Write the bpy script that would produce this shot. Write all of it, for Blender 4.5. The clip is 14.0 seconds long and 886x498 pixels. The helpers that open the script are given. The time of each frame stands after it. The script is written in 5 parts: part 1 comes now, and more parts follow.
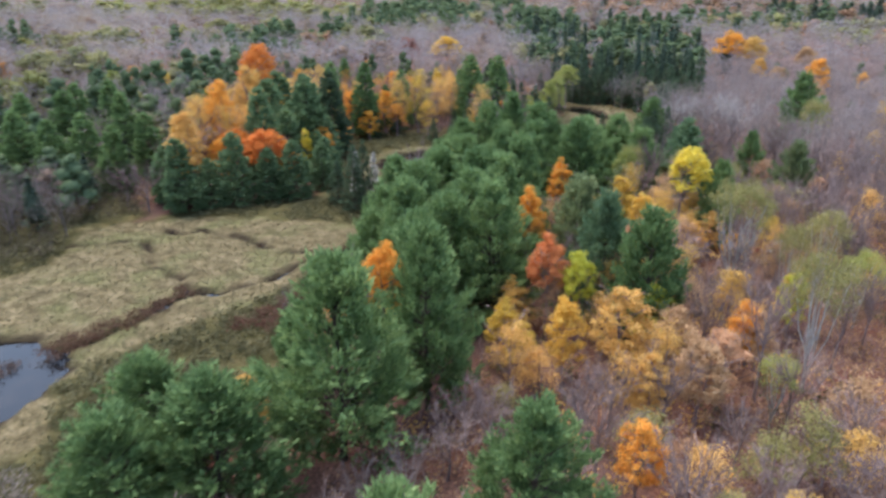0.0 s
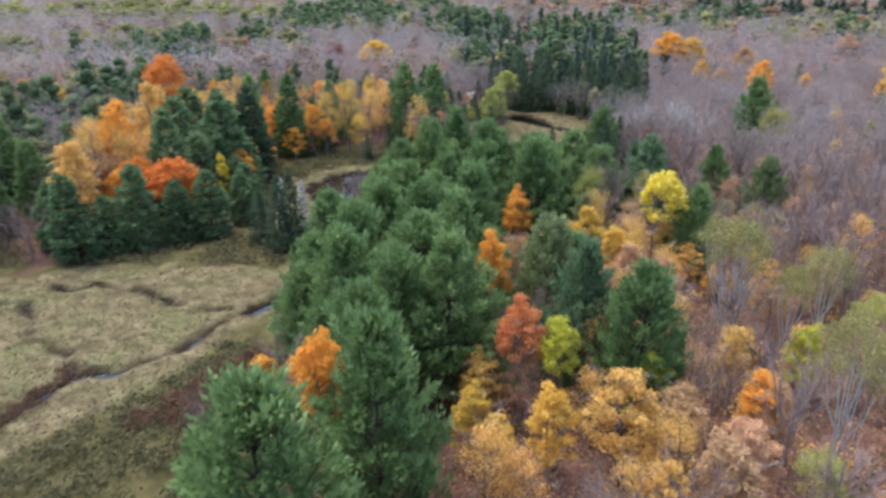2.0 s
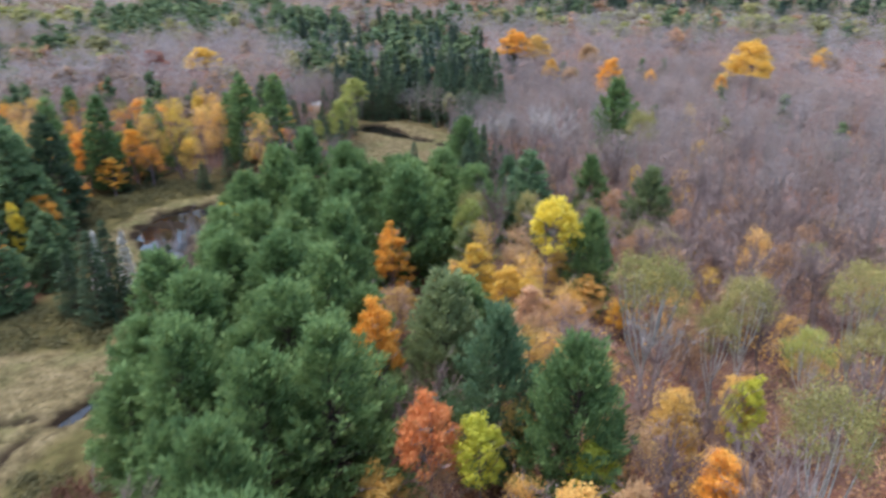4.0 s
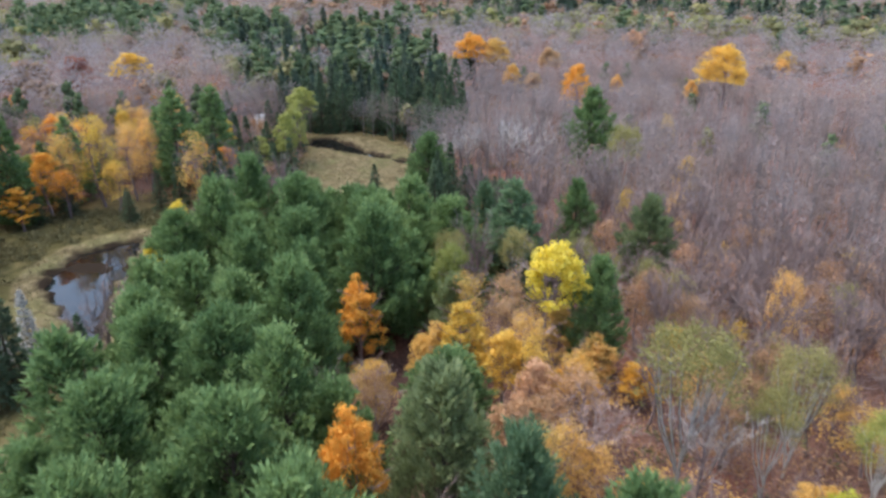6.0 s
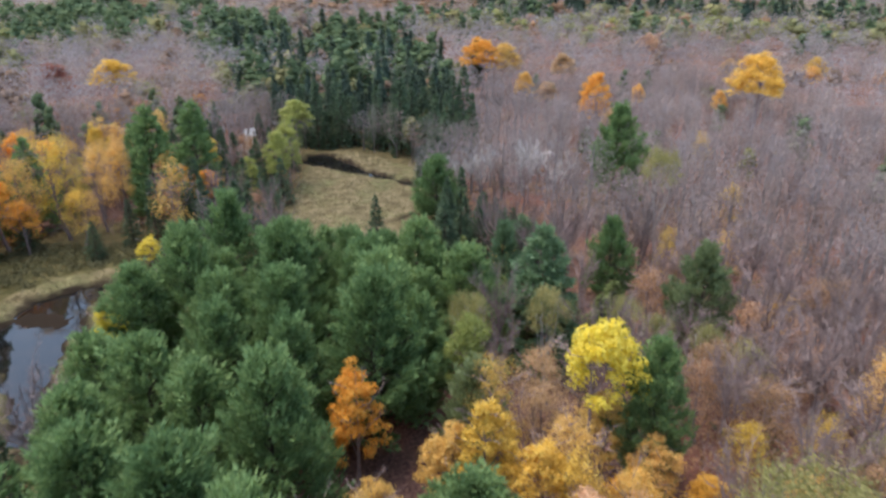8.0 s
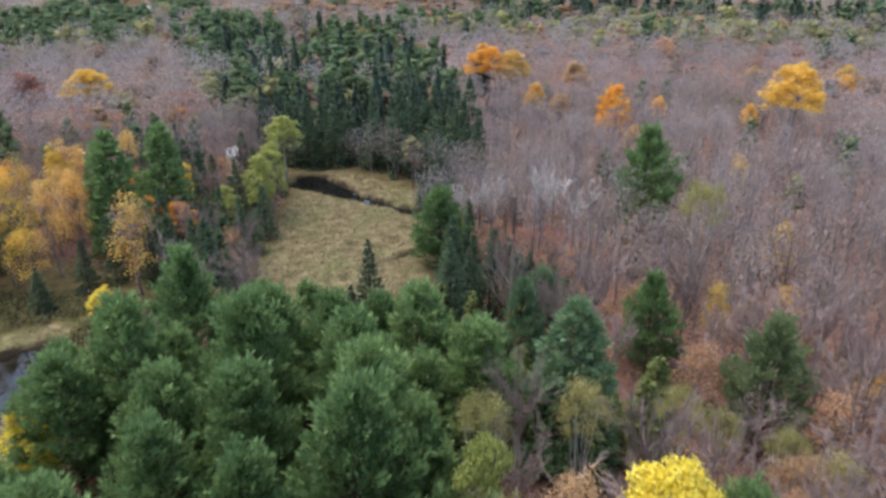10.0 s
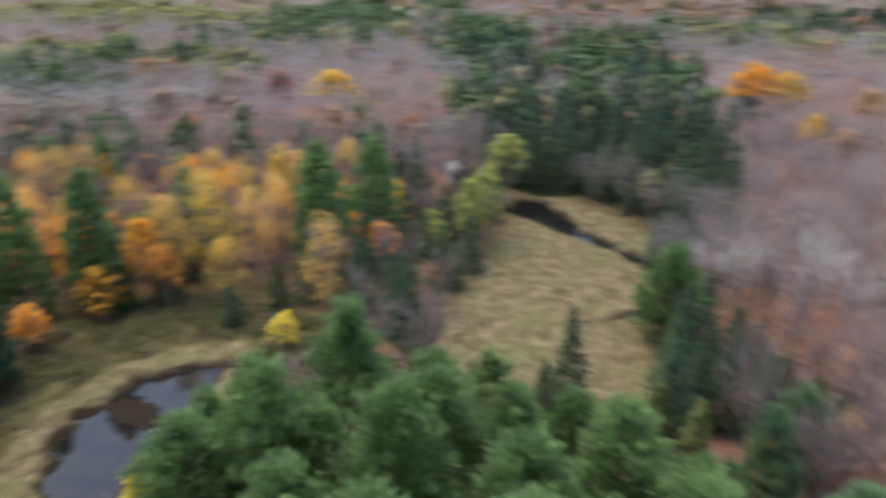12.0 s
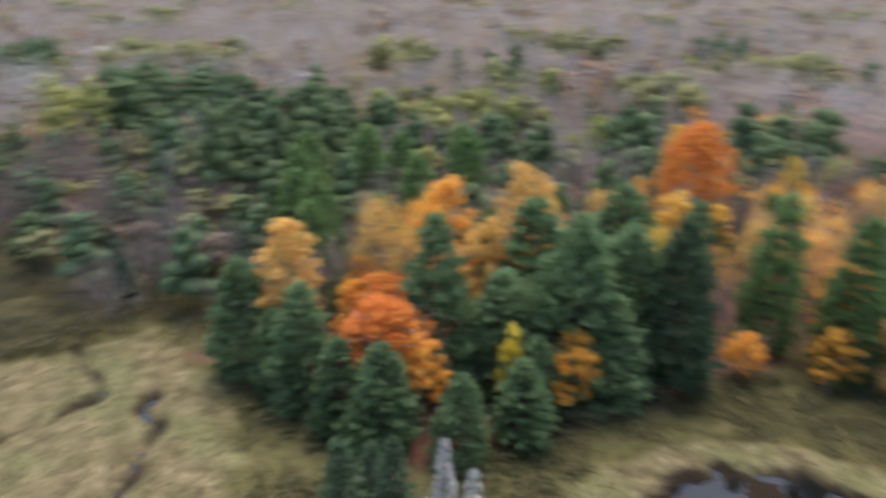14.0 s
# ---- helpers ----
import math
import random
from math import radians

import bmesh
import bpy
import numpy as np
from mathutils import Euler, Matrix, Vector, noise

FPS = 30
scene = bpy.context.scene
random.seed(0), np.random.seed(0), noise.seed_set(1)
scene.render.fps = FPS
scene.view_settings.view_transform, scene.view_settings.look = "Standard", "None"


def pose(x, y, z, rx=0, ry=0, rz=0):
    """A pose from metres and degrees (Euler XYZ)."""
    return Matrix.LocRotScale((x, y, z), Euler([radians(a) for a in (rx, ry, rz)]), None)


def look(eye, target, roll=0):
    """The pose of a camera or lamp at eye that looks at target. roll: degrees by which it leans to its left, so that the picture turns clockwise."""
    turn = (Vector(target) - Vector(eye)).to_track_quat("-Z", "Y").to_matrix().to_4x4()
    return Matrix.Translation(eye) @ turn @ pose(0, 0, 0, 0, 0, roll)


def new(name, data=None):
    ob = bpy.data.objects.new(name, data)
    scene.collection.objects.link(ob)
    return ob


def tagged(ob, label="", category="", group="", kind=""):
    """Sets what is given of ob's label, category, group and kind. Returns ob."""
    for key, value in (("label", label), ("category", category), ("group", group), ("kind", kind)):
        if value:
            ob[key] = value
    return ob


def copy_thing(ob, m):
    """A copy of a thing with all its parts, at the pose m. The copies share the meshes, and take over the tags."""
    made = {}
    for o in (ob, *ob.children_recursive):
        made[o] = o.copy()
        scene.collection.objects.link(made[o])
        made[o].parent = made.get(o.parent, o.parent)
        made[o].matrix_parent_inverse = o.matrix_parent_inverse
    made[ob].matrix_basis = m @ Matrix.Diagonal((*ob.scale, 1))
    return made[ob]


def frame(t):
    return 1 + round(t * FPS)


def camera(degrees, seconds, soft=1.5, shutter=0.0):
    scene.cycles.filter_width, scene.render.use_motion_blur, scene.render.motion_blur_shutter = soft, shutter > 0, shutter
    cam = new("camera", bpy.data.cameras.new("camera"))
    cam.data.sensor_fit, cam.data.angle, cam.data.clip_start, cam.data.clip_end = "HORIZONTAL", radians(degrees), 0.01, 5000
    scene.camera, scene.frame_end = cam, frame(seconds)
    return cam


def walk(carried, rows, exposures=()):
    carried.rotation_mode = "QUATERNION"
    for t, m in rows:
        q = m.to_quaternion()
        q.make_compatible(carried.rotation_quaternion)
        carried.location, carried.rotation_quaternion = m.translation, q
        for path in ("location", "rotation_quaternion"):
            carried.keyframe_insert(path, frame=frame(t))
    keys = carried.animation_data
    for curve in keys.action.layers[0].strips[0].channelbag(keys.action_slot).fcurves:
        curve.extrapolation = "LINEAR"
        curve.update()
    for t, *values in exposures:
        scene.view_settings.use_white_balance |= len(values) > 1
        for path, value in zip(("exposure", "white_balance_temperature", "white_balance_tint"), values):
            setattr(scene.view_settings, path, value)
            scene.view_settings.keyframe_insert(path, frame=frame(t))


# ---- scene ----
cam = camera(63.7, 14.0, 2.7, 0.7)
PATH = [
    (0.0, (-0.00, 0.00, 43.14), (-0.00, 46.38, 24.46), -0.14),
    (0.5, (-0.49, 4.35, 43.24), (0.82, 50.70, 24.53), -0.18),
    (1.0, (-0.89, 8.69, 43.33), (0.42, 55.02, 24.59), -0.15),
    (1.5, (-1.05, 13.03, 43.41), (1.67, 59.29, 24.64), -0.20),
    (2.0, (-1.23, 17.36, 43.49), (3.42, 63.45, 24.68), -0.24),
    (2.5, (-1.28, 21.72, 43.59), (4.48, 67.66, 24.72), -0.25),
    (3.0, (-1.25, 26.13, 43.65), (5.95, 71.85, 24.74), -0.24),
    (3.5, (-0.98, 30.46, 43.67), (9.12, 75.62, 24.72), -0.33),
    (4.0, (-0.62, 34.71, 43.66), (14.09, 78.54, 24.62), -0.37),
    (4.2, (-0.47, 36.42, 43.66), (15.30, 79.87, 24.61), -0.37),
    (6.5, (2.93, 55.87, 43.30), (21.10, 98.35, 24.19), 0.04),
    (7.0, (4.26, 59.90, 43.33), (22.38, 102.39, 24.18), -0.03),
    (7.5, (5.67, 63.89, 43.36), (23.75, 106.39, 24.21), -0.01),
    (8.0, (7.17, 67.95, 43.40), (25.22, 110.46, 24.23), 0.05),
    (10.5, (15.18, 87.87, 43.44), (33.10, 130.42, 24.26), -0.03),
    (11.0, (16.78, 91.70, 43.42), (34.71, 134.25, 24.25), -0.05),
    (11.5, (18.21, 95.59, 43.38), (33.70, 139.12, 24.26), -0.05),
    (12.0, (19.71, 99.45, 43.35), (22.37, 145.63, 24.37), 0.07),
    (12.5, (21.42, 103.46, 43.33), (7.98, 147.81, 24.56), 0.01),
    (13.0, (22.78, 107.84, 43.27), (-0.89, 147.74, 24.63), 0.24),
    (13.5, (23.31, 111.80, 43.20), (-8.83, 145.27, 24.57), 0.45),
    (14.0, (23.52, 115.78, 43.13), (-18.35, 135.72, 24.45), 1.00),
]
walk(cam, [(t, look(eye, target, roll)) for t, eye, target, roll in PATH], [(0, 1.68, 6850, 9), (4.2, 1.67, 6900, 8), (8, 1.57, 7100, 8), (11.2, 1.50, 7250, 7), (12.5, 1.57, 7350, 7), (14, 1.62, 7450, 7)])

# ---- light ----
world = bpy.data.worlds.new("world")
scene.world = world
world.use_nodes = True
wn, wl = world.node_tree.nodes, world.node_tree.links
sky = wn.new("ShaderNodeTexSky")
sky.sky_type = "NISHITA"
sky.sun_disc = False
sky.sun_elevation, sky.sun_rotation = radians(70), radians(-50)
sky.air_density, sky.dust_density, sky.ozone_density = 1.0, 1.5, 1.5
wn["Background"].inputs["Strength"].default_value = 0.15
wl.new(sky.outputs["Color"], wn["Background"].inputs["Color"])
sun = new("sun", bpy.data.lights.new("sun", "SUN"))
sun.data.energy, sun.data.angle, sun.data.color = 1.4, radians(50), (1.0, 0.96, 0.90)
sun.matrix_basis = look((-35, 29, 126), (0, 0, 0))


# ---- materials ----
def nodes_of(name, rough=0.8, spec=0.2):
    m = bpy.data.materials.new(name)
    m.use_nodes = True
    n, l = m.node_tree.nodes, m.node_tree.links
    b = n["Principled BSDF"]
    b.inputs["Roughness"].default_value = rough
    b.inputs["Specular IOR Level"].default_value = spec
    return m, n, l, b


def ramp(n, stops):
    r = n.new("ShaderNodeValToRGB")
    e = r.color_ramp.elements
    while len(e) < len(stops):
        e.new(0.5)
    for k, (p, c) in zip(e, stops):
        k.position, k.color = p, (*c, 1)
    return r


def noise_node(n, l, scale, detail=4, space="Object"):
    tc = n.new("ShaderNodeTexCoord")
    t = n.new("ShaderNodeTexNoise")
    t.inputs["Scale"].default_value, t.inputs["Detail"].default_value = scale, detail
    l.new(tc.outputs[space], t.inputs["Vector"])
    return t


def world_noise(n, l, scale, detail=4):
    g = n.new("ShaderNodeNewGeometry")
    t = n.new("ShaderNodeTexNoise")
    t.inputs["Scale"].default_value, t.inputs["Detail"].default_value = scale, detail
    l.new(g.outputs["Position"], t.inputs["Vector"])
    return t


def mixed(n, l, fac, a, b, mode="MIX"):
    m = n.new("ShaderNodeMix")
    m.data_type, m.blend_type = "RGBA", mode
    for i, v in ((0, fac), (6, a), (7, b)):
        if isinstance(v, bpy.types.NodeSocket):
            l.new(v, m.inputs[i])
        else:
            m.inputs[i].default_value = v if i == 0 else (*v, 1)
    return m.outputs[2]


def leaf_material(name, low, mid, high, through_light=0.3, rough=0.65):
    """Foliage: each leaf its own tone, each tree its own shift, soft patches over the crown."""
    m, n, l, b = nodes_of(name, rough, 0.15)
    g = n.new("ShaderNodeNewGeometry")
    r = ramp(n, [(0.0, low), (0.5, mid), (1.0, high)])
    l.new(g.outputs["Random Per Island"], r.inputs[0])
    patch = world_noise(n, l, 0.55, 2)
    pr = ramp(n, [(0.35, low), (0.65, high)])
    l.new(patch.outputs[0], pr.inputs[0])
    c = mixed(n, l, 0.4, r.outputs[0], pr.outputs[0])
    oi = n.new("ShaderNodeObjectInfo")
    hs = n.new("ShaderNodeHueSaturation")
    mr = n.new("ShaderNodeMapRange")
    mr.inputs["To Min"].default_value, mr.inputs["To Max"].default_value = 0.88, 1.18
    l.new(oi.outputs["Random"], mr.inputs["Value"])
    l.new(mr.outputs[0], hs.inputs["Value"])
    mh = n.new("ShaderNodeMapRange")
    mh.inputs["To Min"].default_value, mh.inputs["To Max"].default_value = 0.508, 0.492
    l.new(oi.outputs["Random"], mh.inputs["Value"])
    l.new(mh.outputs[0], hs.inputs["Hue"])
    l.new(c, hs.inputs["Color"])
    l.new(hs.outputs[0], b.inputs["Base Color"])
    tr = n.new("ShaderNodeBsdfTranslucent")
    l.new(hs.outputs[0], tr.inputs["Color"])
    ms = n.new("ShaderNodeMixShader")
    ms.inputs[0].default_value = through_light
    l.new(b.outputs[0], ms.inputs[1])
    l.new(tr.outputs[0], ms.inputs[2])
    l.new(ms.outputs[0], n["Material Output"].inputs["Surface"])
    return m


LEAF = {
    "pine": leaf_material("pine_needles", (0.068, 0.122, 0.048), (0.144, 0.232, 0.092), (0.244, 0.352, 0.148), 0.4),
    "gold": leaf_material("golden_leaves", (0.51, 0.31, 0.055), (0.65, 0.425, 0.075), (0.72, 0.53, 0.14), 0.4),
    "spruce": leaf_material("spruce_needles", (0.042, 0.072, 0.044), (0.080, 0.124, 0.070), (0.125, 0.176, 0.102), 0.35),
    "teal": leaf_material("blue_green_needles", (0.066, 0.118, 0.058), (0.138, 0.218, 0.108), (0.230, 0.325, 0.172), 0.4),
    "sage": leaf_material("sage_needles", (0.100, 0.135, 0.065), (0.185, 0.235, 0.110), (0.280, 0.330, 0.165), 0.4),
    "mist": leaf_material("misty_blue_green_needles", (0.072, 0.130, 0.066), (0.140, 0.225, 0.118), (0.225, 0.318, 0.180), 0.4),
    "citron": leaf_material("citron_leaves", (0.37, 0.37, 0.045), (0.52, 0.51, 0.065), (0.64, 0.61, 0.12), 0.4),
    "orange": leaf_material("orange_leaves", (0.56, 0.23, 0.035), (0.70, 0.345, 0.055), (0.76, 0.46, 0.11), 0.4),
    "flame": leaf_material("flame_red_leaves", (0.52, 0.13, 0.03), (0.65, 0.215, 0.045), (0.72, 0.32, 0.09), 0.4),
    "amber": leaf_material("amber_leaves", (0.50, 0.285, 0.085), (0.64, 0.392, 0.115), (0.72, 0.495, 0.178), 0.4),
    "yellow": leaf_material("yellow_leaves", (0.592, 0.459, 0.044), (0.688, 0.562, 0.067), (0.718, 0.636, 0.148), 0.4),
    "peach": leaf_material("peach_leaves", (0.4, 0.237, 0.133), (0.511, 0.318, 0.185), (0.592, 0.4, 0.244), 0.4),
    "red": leaf_material("red_leaves", (0.60, 0.165, 0.065), (0.70, 0.25, 0.105), (0.74, 0.34, 0.17), 0.4),
    "lime": leaf_material("lime_leaves", (0.185, 0.215, 0.059), (0.289, 0.318, 0.089), (0.4, 0.414, 0.148), 0.4),
    "olive": leaf_material("olive_leaves", (0.178, 0.174, 0.07), (0.274, 0.255, 0.1), (0.37, 0.333, 0.141), 0.4),
    "rust": leaf_material("rust_leaves", (0.255, 0.135, 0.080), (0.370, 0.215, 0.125), (0.475, 0.305, 0.185), 0.4),
    "alder": leaf_material("alder_leaves", (0.074, 0.081, 0.037), (0.141, 0.144, 0.063), (0.222, 0.207, 0.104), 0.35),
    "cedar": leaf_material("cedar_sprays", (0.095, 0.120, 0.043), (0.175, 0.208, 0.074), (0.265, 0.298, 0.118), 0.4),
    "crimson": leaf_material("crimson_leaves", (0.222, 0.074, 0.067), (0.311, 0.111, 0.096), (0.385, 0.163, 0.133), 0.35),
    "russet": leaf_material("russet_brush", (0.074, 0.037, 0.026), (0.126, 0.063, 0.044), (0.185, 0.104, 0.074), 0.3),
    "shrub": leaf_material("heath_leaves", (0.063, 0.063, 0.033), (0.111, 0.107, 0.052), (0.178, 0.155, 0.085), 0.3),
    "grass": leaf_material("sedge_blades", (0.090, 0.078, 0.039), (0.164, 0.139, 0.077), (0.240, 0.203, 0.126), 0.3),
}


def bark(name, dark, light):
    m, n, l, b = nodes_of(name, 0.9, 0.1)
    t = noise_node(n, l, 6, 6)
    r = ramp(n, [(0.3, dark), (0.7, light)])
    l.new(t.outputs[0], r.inputs[0])
    oi = n.new("ShaderNodeObjectInfo")
    mr = n.new("ShaderNodeMapRange")
    mr.inputs["To Min"].default_value, mr.inputs["To Max"].default_value = 0.7, 1.25
    l.new(oi.outputs["Random"], mr.inputs["Value"])
    hs = n.new("ShaderNodeHueSaturation")
    l.new(mr.outputs[0], hs.inputs["Value"])
    l.new(r.outputs[0], hs.inputs["Color"])
    l.new(hs.outputs[0], b.inputs["Base Color"])
    bp = n.new("ShaderNodeBump")
    bp.inputs["Strength"].default_value, bp.inputs["Distance"].default_value = 0.5, 0.05
    l.new(t.outputs[0], bp.inputs["Height"])
    l.new(bp.outputs[0], b.inputs["Normal"])
    return m


BARK = {
    "pine": bark("pine_bark", (0.037, 0.03, 0.026), (0.104, 0.081, 0.067)),
    "grey": bark("grey_bark", (0.174, 0.129, 0.125), (0.294, 0.228, 0.220)),
    "dusk": bark("dark_purple_brown_twigs", (0.085, 0.062, 0.064), (0.155, 0.118, 0.120)),
    "pale": bark("pale_grey_bark", (0.32, 0.29, 0.28), (0.50, 0.465, 0.45)),
    "white": bark("white_birch_bark", (0.311, 0.296, 0.274), (0.533, 0.518, 0.488)),
    "dead": bark("bleached_wood", (0.355, 0.348, 0.333), (0.533, 0.525, 0.503)),
}


def tinted_material(name, rough=0.8):
    """For woods joined into one mesh: the tone of each tree comes from its own attribute, each leaf varies a little."""
    m, n, l, b = nodes_of(name, rough, 0.1)
    a = n.new("ShaderNodeAttribute")
    a.attribute_name = "tone"
    g = n.new("ShaderNodeNewGeometry")
    mr = n.new("ShaderNodeMapRange")
    mr.inputs["To Min"].default_value, mr.inputs["To Max"].default_value = 0.87, 1.13
    l.new(g.outputs["Random Per Island"], mr.inputs["Value"])
    hs = n.new("ShaderNodeHueSaturation")
    l.new(mr.outputs[0], hs.inputs["Value"])
    l.new(a.outputs["Color"], hs.inputs["Color"])
    l.new(hs.outputs[0], b.inputs["Base Color"])
    tr = n.new("ShaderNodeBsdfTranslucent")
    l.new(hs.outputs[0], tr.inputs["Color"])
    ms = n.new("ShaderNodeMixShader")
    ms.inputs[0].default_value = 0.35
    l.new(b.outputs[0], ms.inputs[1])
    l.new(tr.outputs[0], ms.inputs[2])
    l.new(ms.outputs[0], n["Material Output"].inputs["Surface"])
    return m


FAR = tinted_material("distant_foliage")


def ground_material():
    m, n, l, b = nodes_of("ground_cover", 0.95, 0.05)
    a = n.new("ShaderNodeAttribute")
    a.attribute_name = "cover"
    sep = n.new("ShaderNodeSeparateColor")
    l.new(a.outputs["Color"], sep.inputs[0])
    fine, mid, wide = world_noise(n, l, 3.0, 8), world_noise(n, l, 0.45, 6), world_noise(n, l, 0.07, 4)
    litter = ramp(n, [(0.3, (0.078, 0.048, 0.043)), (0.5, (0.150, 0.090, 0.074)), (0.72, (0.236, 0.142, 0.108))])
    l.new(fine.outputs[0], litter.inputs[0])
    tone = ramp(n, [(0.38, (0.75, 0.72, 0.80)), (0.52, (1.0, 0.92, 0.9)), (0.66, (1.28, 0.94, 0.82))])
    l.new(wide.outputs[0], tone.inputs[0])
    base = mixed(n, l, 1.0, litter.outputs[0], tone.outputs[0], "MULTIPLY")
    sedge = ramp(n, [(0.28, (0.072, 0.059, 0.034)), (0.5, (0.152, 0.126, 0.074)), (0.75, (0.232, 0.192, 0.122))])
    l.new(mid.outputs[0], sedge.inputs[0])
    drift = world_noise(n, l, 0.13, 5)
    green = ramp(n, [(0.48, (0, 0, 0)), (0.64, (0.45, 0.45, 0.45))])
    l.new(drift.outputs[0], green.inputs[0])
    sedge_all = mixed(n, l, green.outputs[0], sedge.outputs[0], (0.118, 0.140, 0.058))
    blades = ramp(n, [(0.3, (0.62, 0.61, 0.60)), (0.7, (1.25, 1.23, 1.2))])
    l.new(fine.outputs[0], blades.inputs[0])
    sedge_all = mixed(n, l, 1.0, sedge_all, blades.outputs[0], "MULTIPLY")
    heath = ramp(n, [(0.3, (0.042, 0.036, 0.018)), (0.5, (0.082, 0.075, 0.033)), (0.75, (0.142, 0.114, 0.060))])
    l.new(mid.outputs[0], heath.inputs[0])
    c = mixed(n, l, sep.outputs[2], base, heath.outputs[0])
    c = mixed(n, l, sep.outputs[0], c, sedge_all)
    c = mixed(n, l, sep.outputs[1], c, (0.022, 0.016, 0.012))
    l.new(c, b.inputs["Base Color"])
    bp = n.new("ShaderNodeBump")
    bp.inputs["Strength"].default_value, bp.inputs["Distance"].default_value = 0.8, 0.25
    l.new(fine.outputs[0], bp.inputs["Height"])
    l.new(bp.outputs[0], b.inputs["Normal"])
    return m


GROUND = ground_material()


def water_material():
    m, n, l, b = nodes_of("peaty_water", 0.03, 0.9)
    t = world_noise(n, l, 0.5, 3)
    r = ramp(n, [(0.45, (0.006, 0.006, 0.007)), (0.68, (0.016, 0.013, 0.012))])
    l.new(t.outputs[0], r.inputs[0])
    l.new(r.outputs[0], b.inputs["Base Color"])
    b.inputs["IOR"].default_value = 1.33
    w = world_noise(n, l, 2.5, 3)
    bp = n.new("ShaderNodeBump")
    bp.inputs["Strength"].default_value, bp.inputs["Distance"].default_value = 0.08, 0.03
    l.new(w.outputs[0], bp.inputs["Height"])
    l.new(bp.outputs[0], b.inputs["Normal"])
    return m


WATER = water_material()


# ---- mesh tools ----
def mesh_of(name, v, f, material=None, tones=None):
    """A mesh from arrays of points and triangles; tones: a colour for each point."""
    v, f = np.asarray(v, np.float32), np.asarray(f, np.int32)
    me = bpy.data.meshes.new(name)
    me.vertices.add(len(v))
    me.vertices.foreach_set("co", v.ravel())
    k = f.shape[1]
    me.loops.add(f.size)
    me.loops.foreach_set("vertex_index", f.ravel())
    me.polygons.add(len(f))
    me.polygons.foreach_set("loop_start", np.arange(0, f.size, k, dtype=np.int32))
    if tones is not None:
        at = me.attributes.new("tone" if name != "ground" else "cover", "FLOAT_COLOR", "POINT")
        at.data.foreach_set("color", np.concatenate([tones, np.ones((len(v), 1))], 1).astype(np.float32).ravel())
    me.update(calc_edges=True)
    if material:
        me.materials.append(material)
    return me


def unit(a):
    return a / np.maximum(np.linalg.norm(a, axis=-1, keepdims=True), 1e-6)


def blades(rng, base, way, length, width, flat=1.0):
    """Pointed sprays or leaves from base along way, their faces turned to the sky the more so the higher flat is."""
    n = len(base)
    side = unit(np.cross(way, rng.normal(size=(n, 3)) + [0, 0, flat * 1.6])) * width[:, None]
    v = np.stack([base + side, base - side, base + way * length[:, None]], 1).reshape(-1, 3)
    return v, np.arange(n * 3).reshape(-1, 3)


def rods(a, b, ra, rb, sides=3):
    """Tapered limbs from a to b."""
    a, b = np.asarray(a, float), np.asarray(b, float)
    n = len(a)
    d = unit(b - a)
    s = unit(np.cross(d, np.where(np.abs(d[:, 2:]) > 0.9, [[1.0, 0, 0]], [[0, 0, 1.0]])))
    u = np.cross(d, s)
    rings = []
    for c, r in ((a, ra), (b, rb)):
        for k in range(sides):
            w = 2 * math.pi * k / sides
            rings.append(c + (s * math.cos(w) + u * math.sin(w)) * np.broadcast_to(r, n)[:, None])
    v = np.stack(rings, 1).reshape(-1, 3)
    i = np.arange(n)[:, None] * 2 * sides
    f = []
    for k in range(sides):
        j = (k + 1) % sides
        f += [i + [k, j, sides + j], i + [k, sides + j, sides + k]]
    return v, np.stack(f, 1).reshape(-1, 3)


def joined(*parts):
    v, f, o = [], [], 0
    for a, b in parts:
        v.append(a)
        f.append(b + o)
        o += len(a)
    return np.concatenate(v), np.concatenate(f)


def bent_trunk(rng, height, radius, bend=0.3, sides=7):
    """A tapered, slightly crooked trunk with a flared foot."""
    hs = np.array([-0.3, 0.03, 0.25, 0.5, 0.75, 1.0]) * height
    hs[0] = -0.4
    rs = radius * np.array([1.5, 1.15, 0.8, 0.55, 0.3, 0.06])
    off = np.cumsum(rng.normal(0, bend * 0.35, (6, 2)), 0)
    off[:2] = 0
    c = np.column_stack([off, hs])
    ang = np.arange(sides) * 2 * math.pi / sides
    v = np.concatenate([c[k] + np.column_stack([np.cos(ang), np.sin(ang), 0 * ang]) * rs[k] for k in range(6)])
    f = []
    for k in range(5):
        for s in range(sides):
            t = (s + 1) % sides
            f += [[k * sides + s, k * sides + t, k * sides + sides + t], [k * sides + s, k * sides + sides + t, k * sides + sides + s]]
    line = lambda z: np.column_stack([np.interp(z, hs, off[:, 0]), np.interp(z, hs, off[:, 1]), z])
    return (v, np.array(f)), line


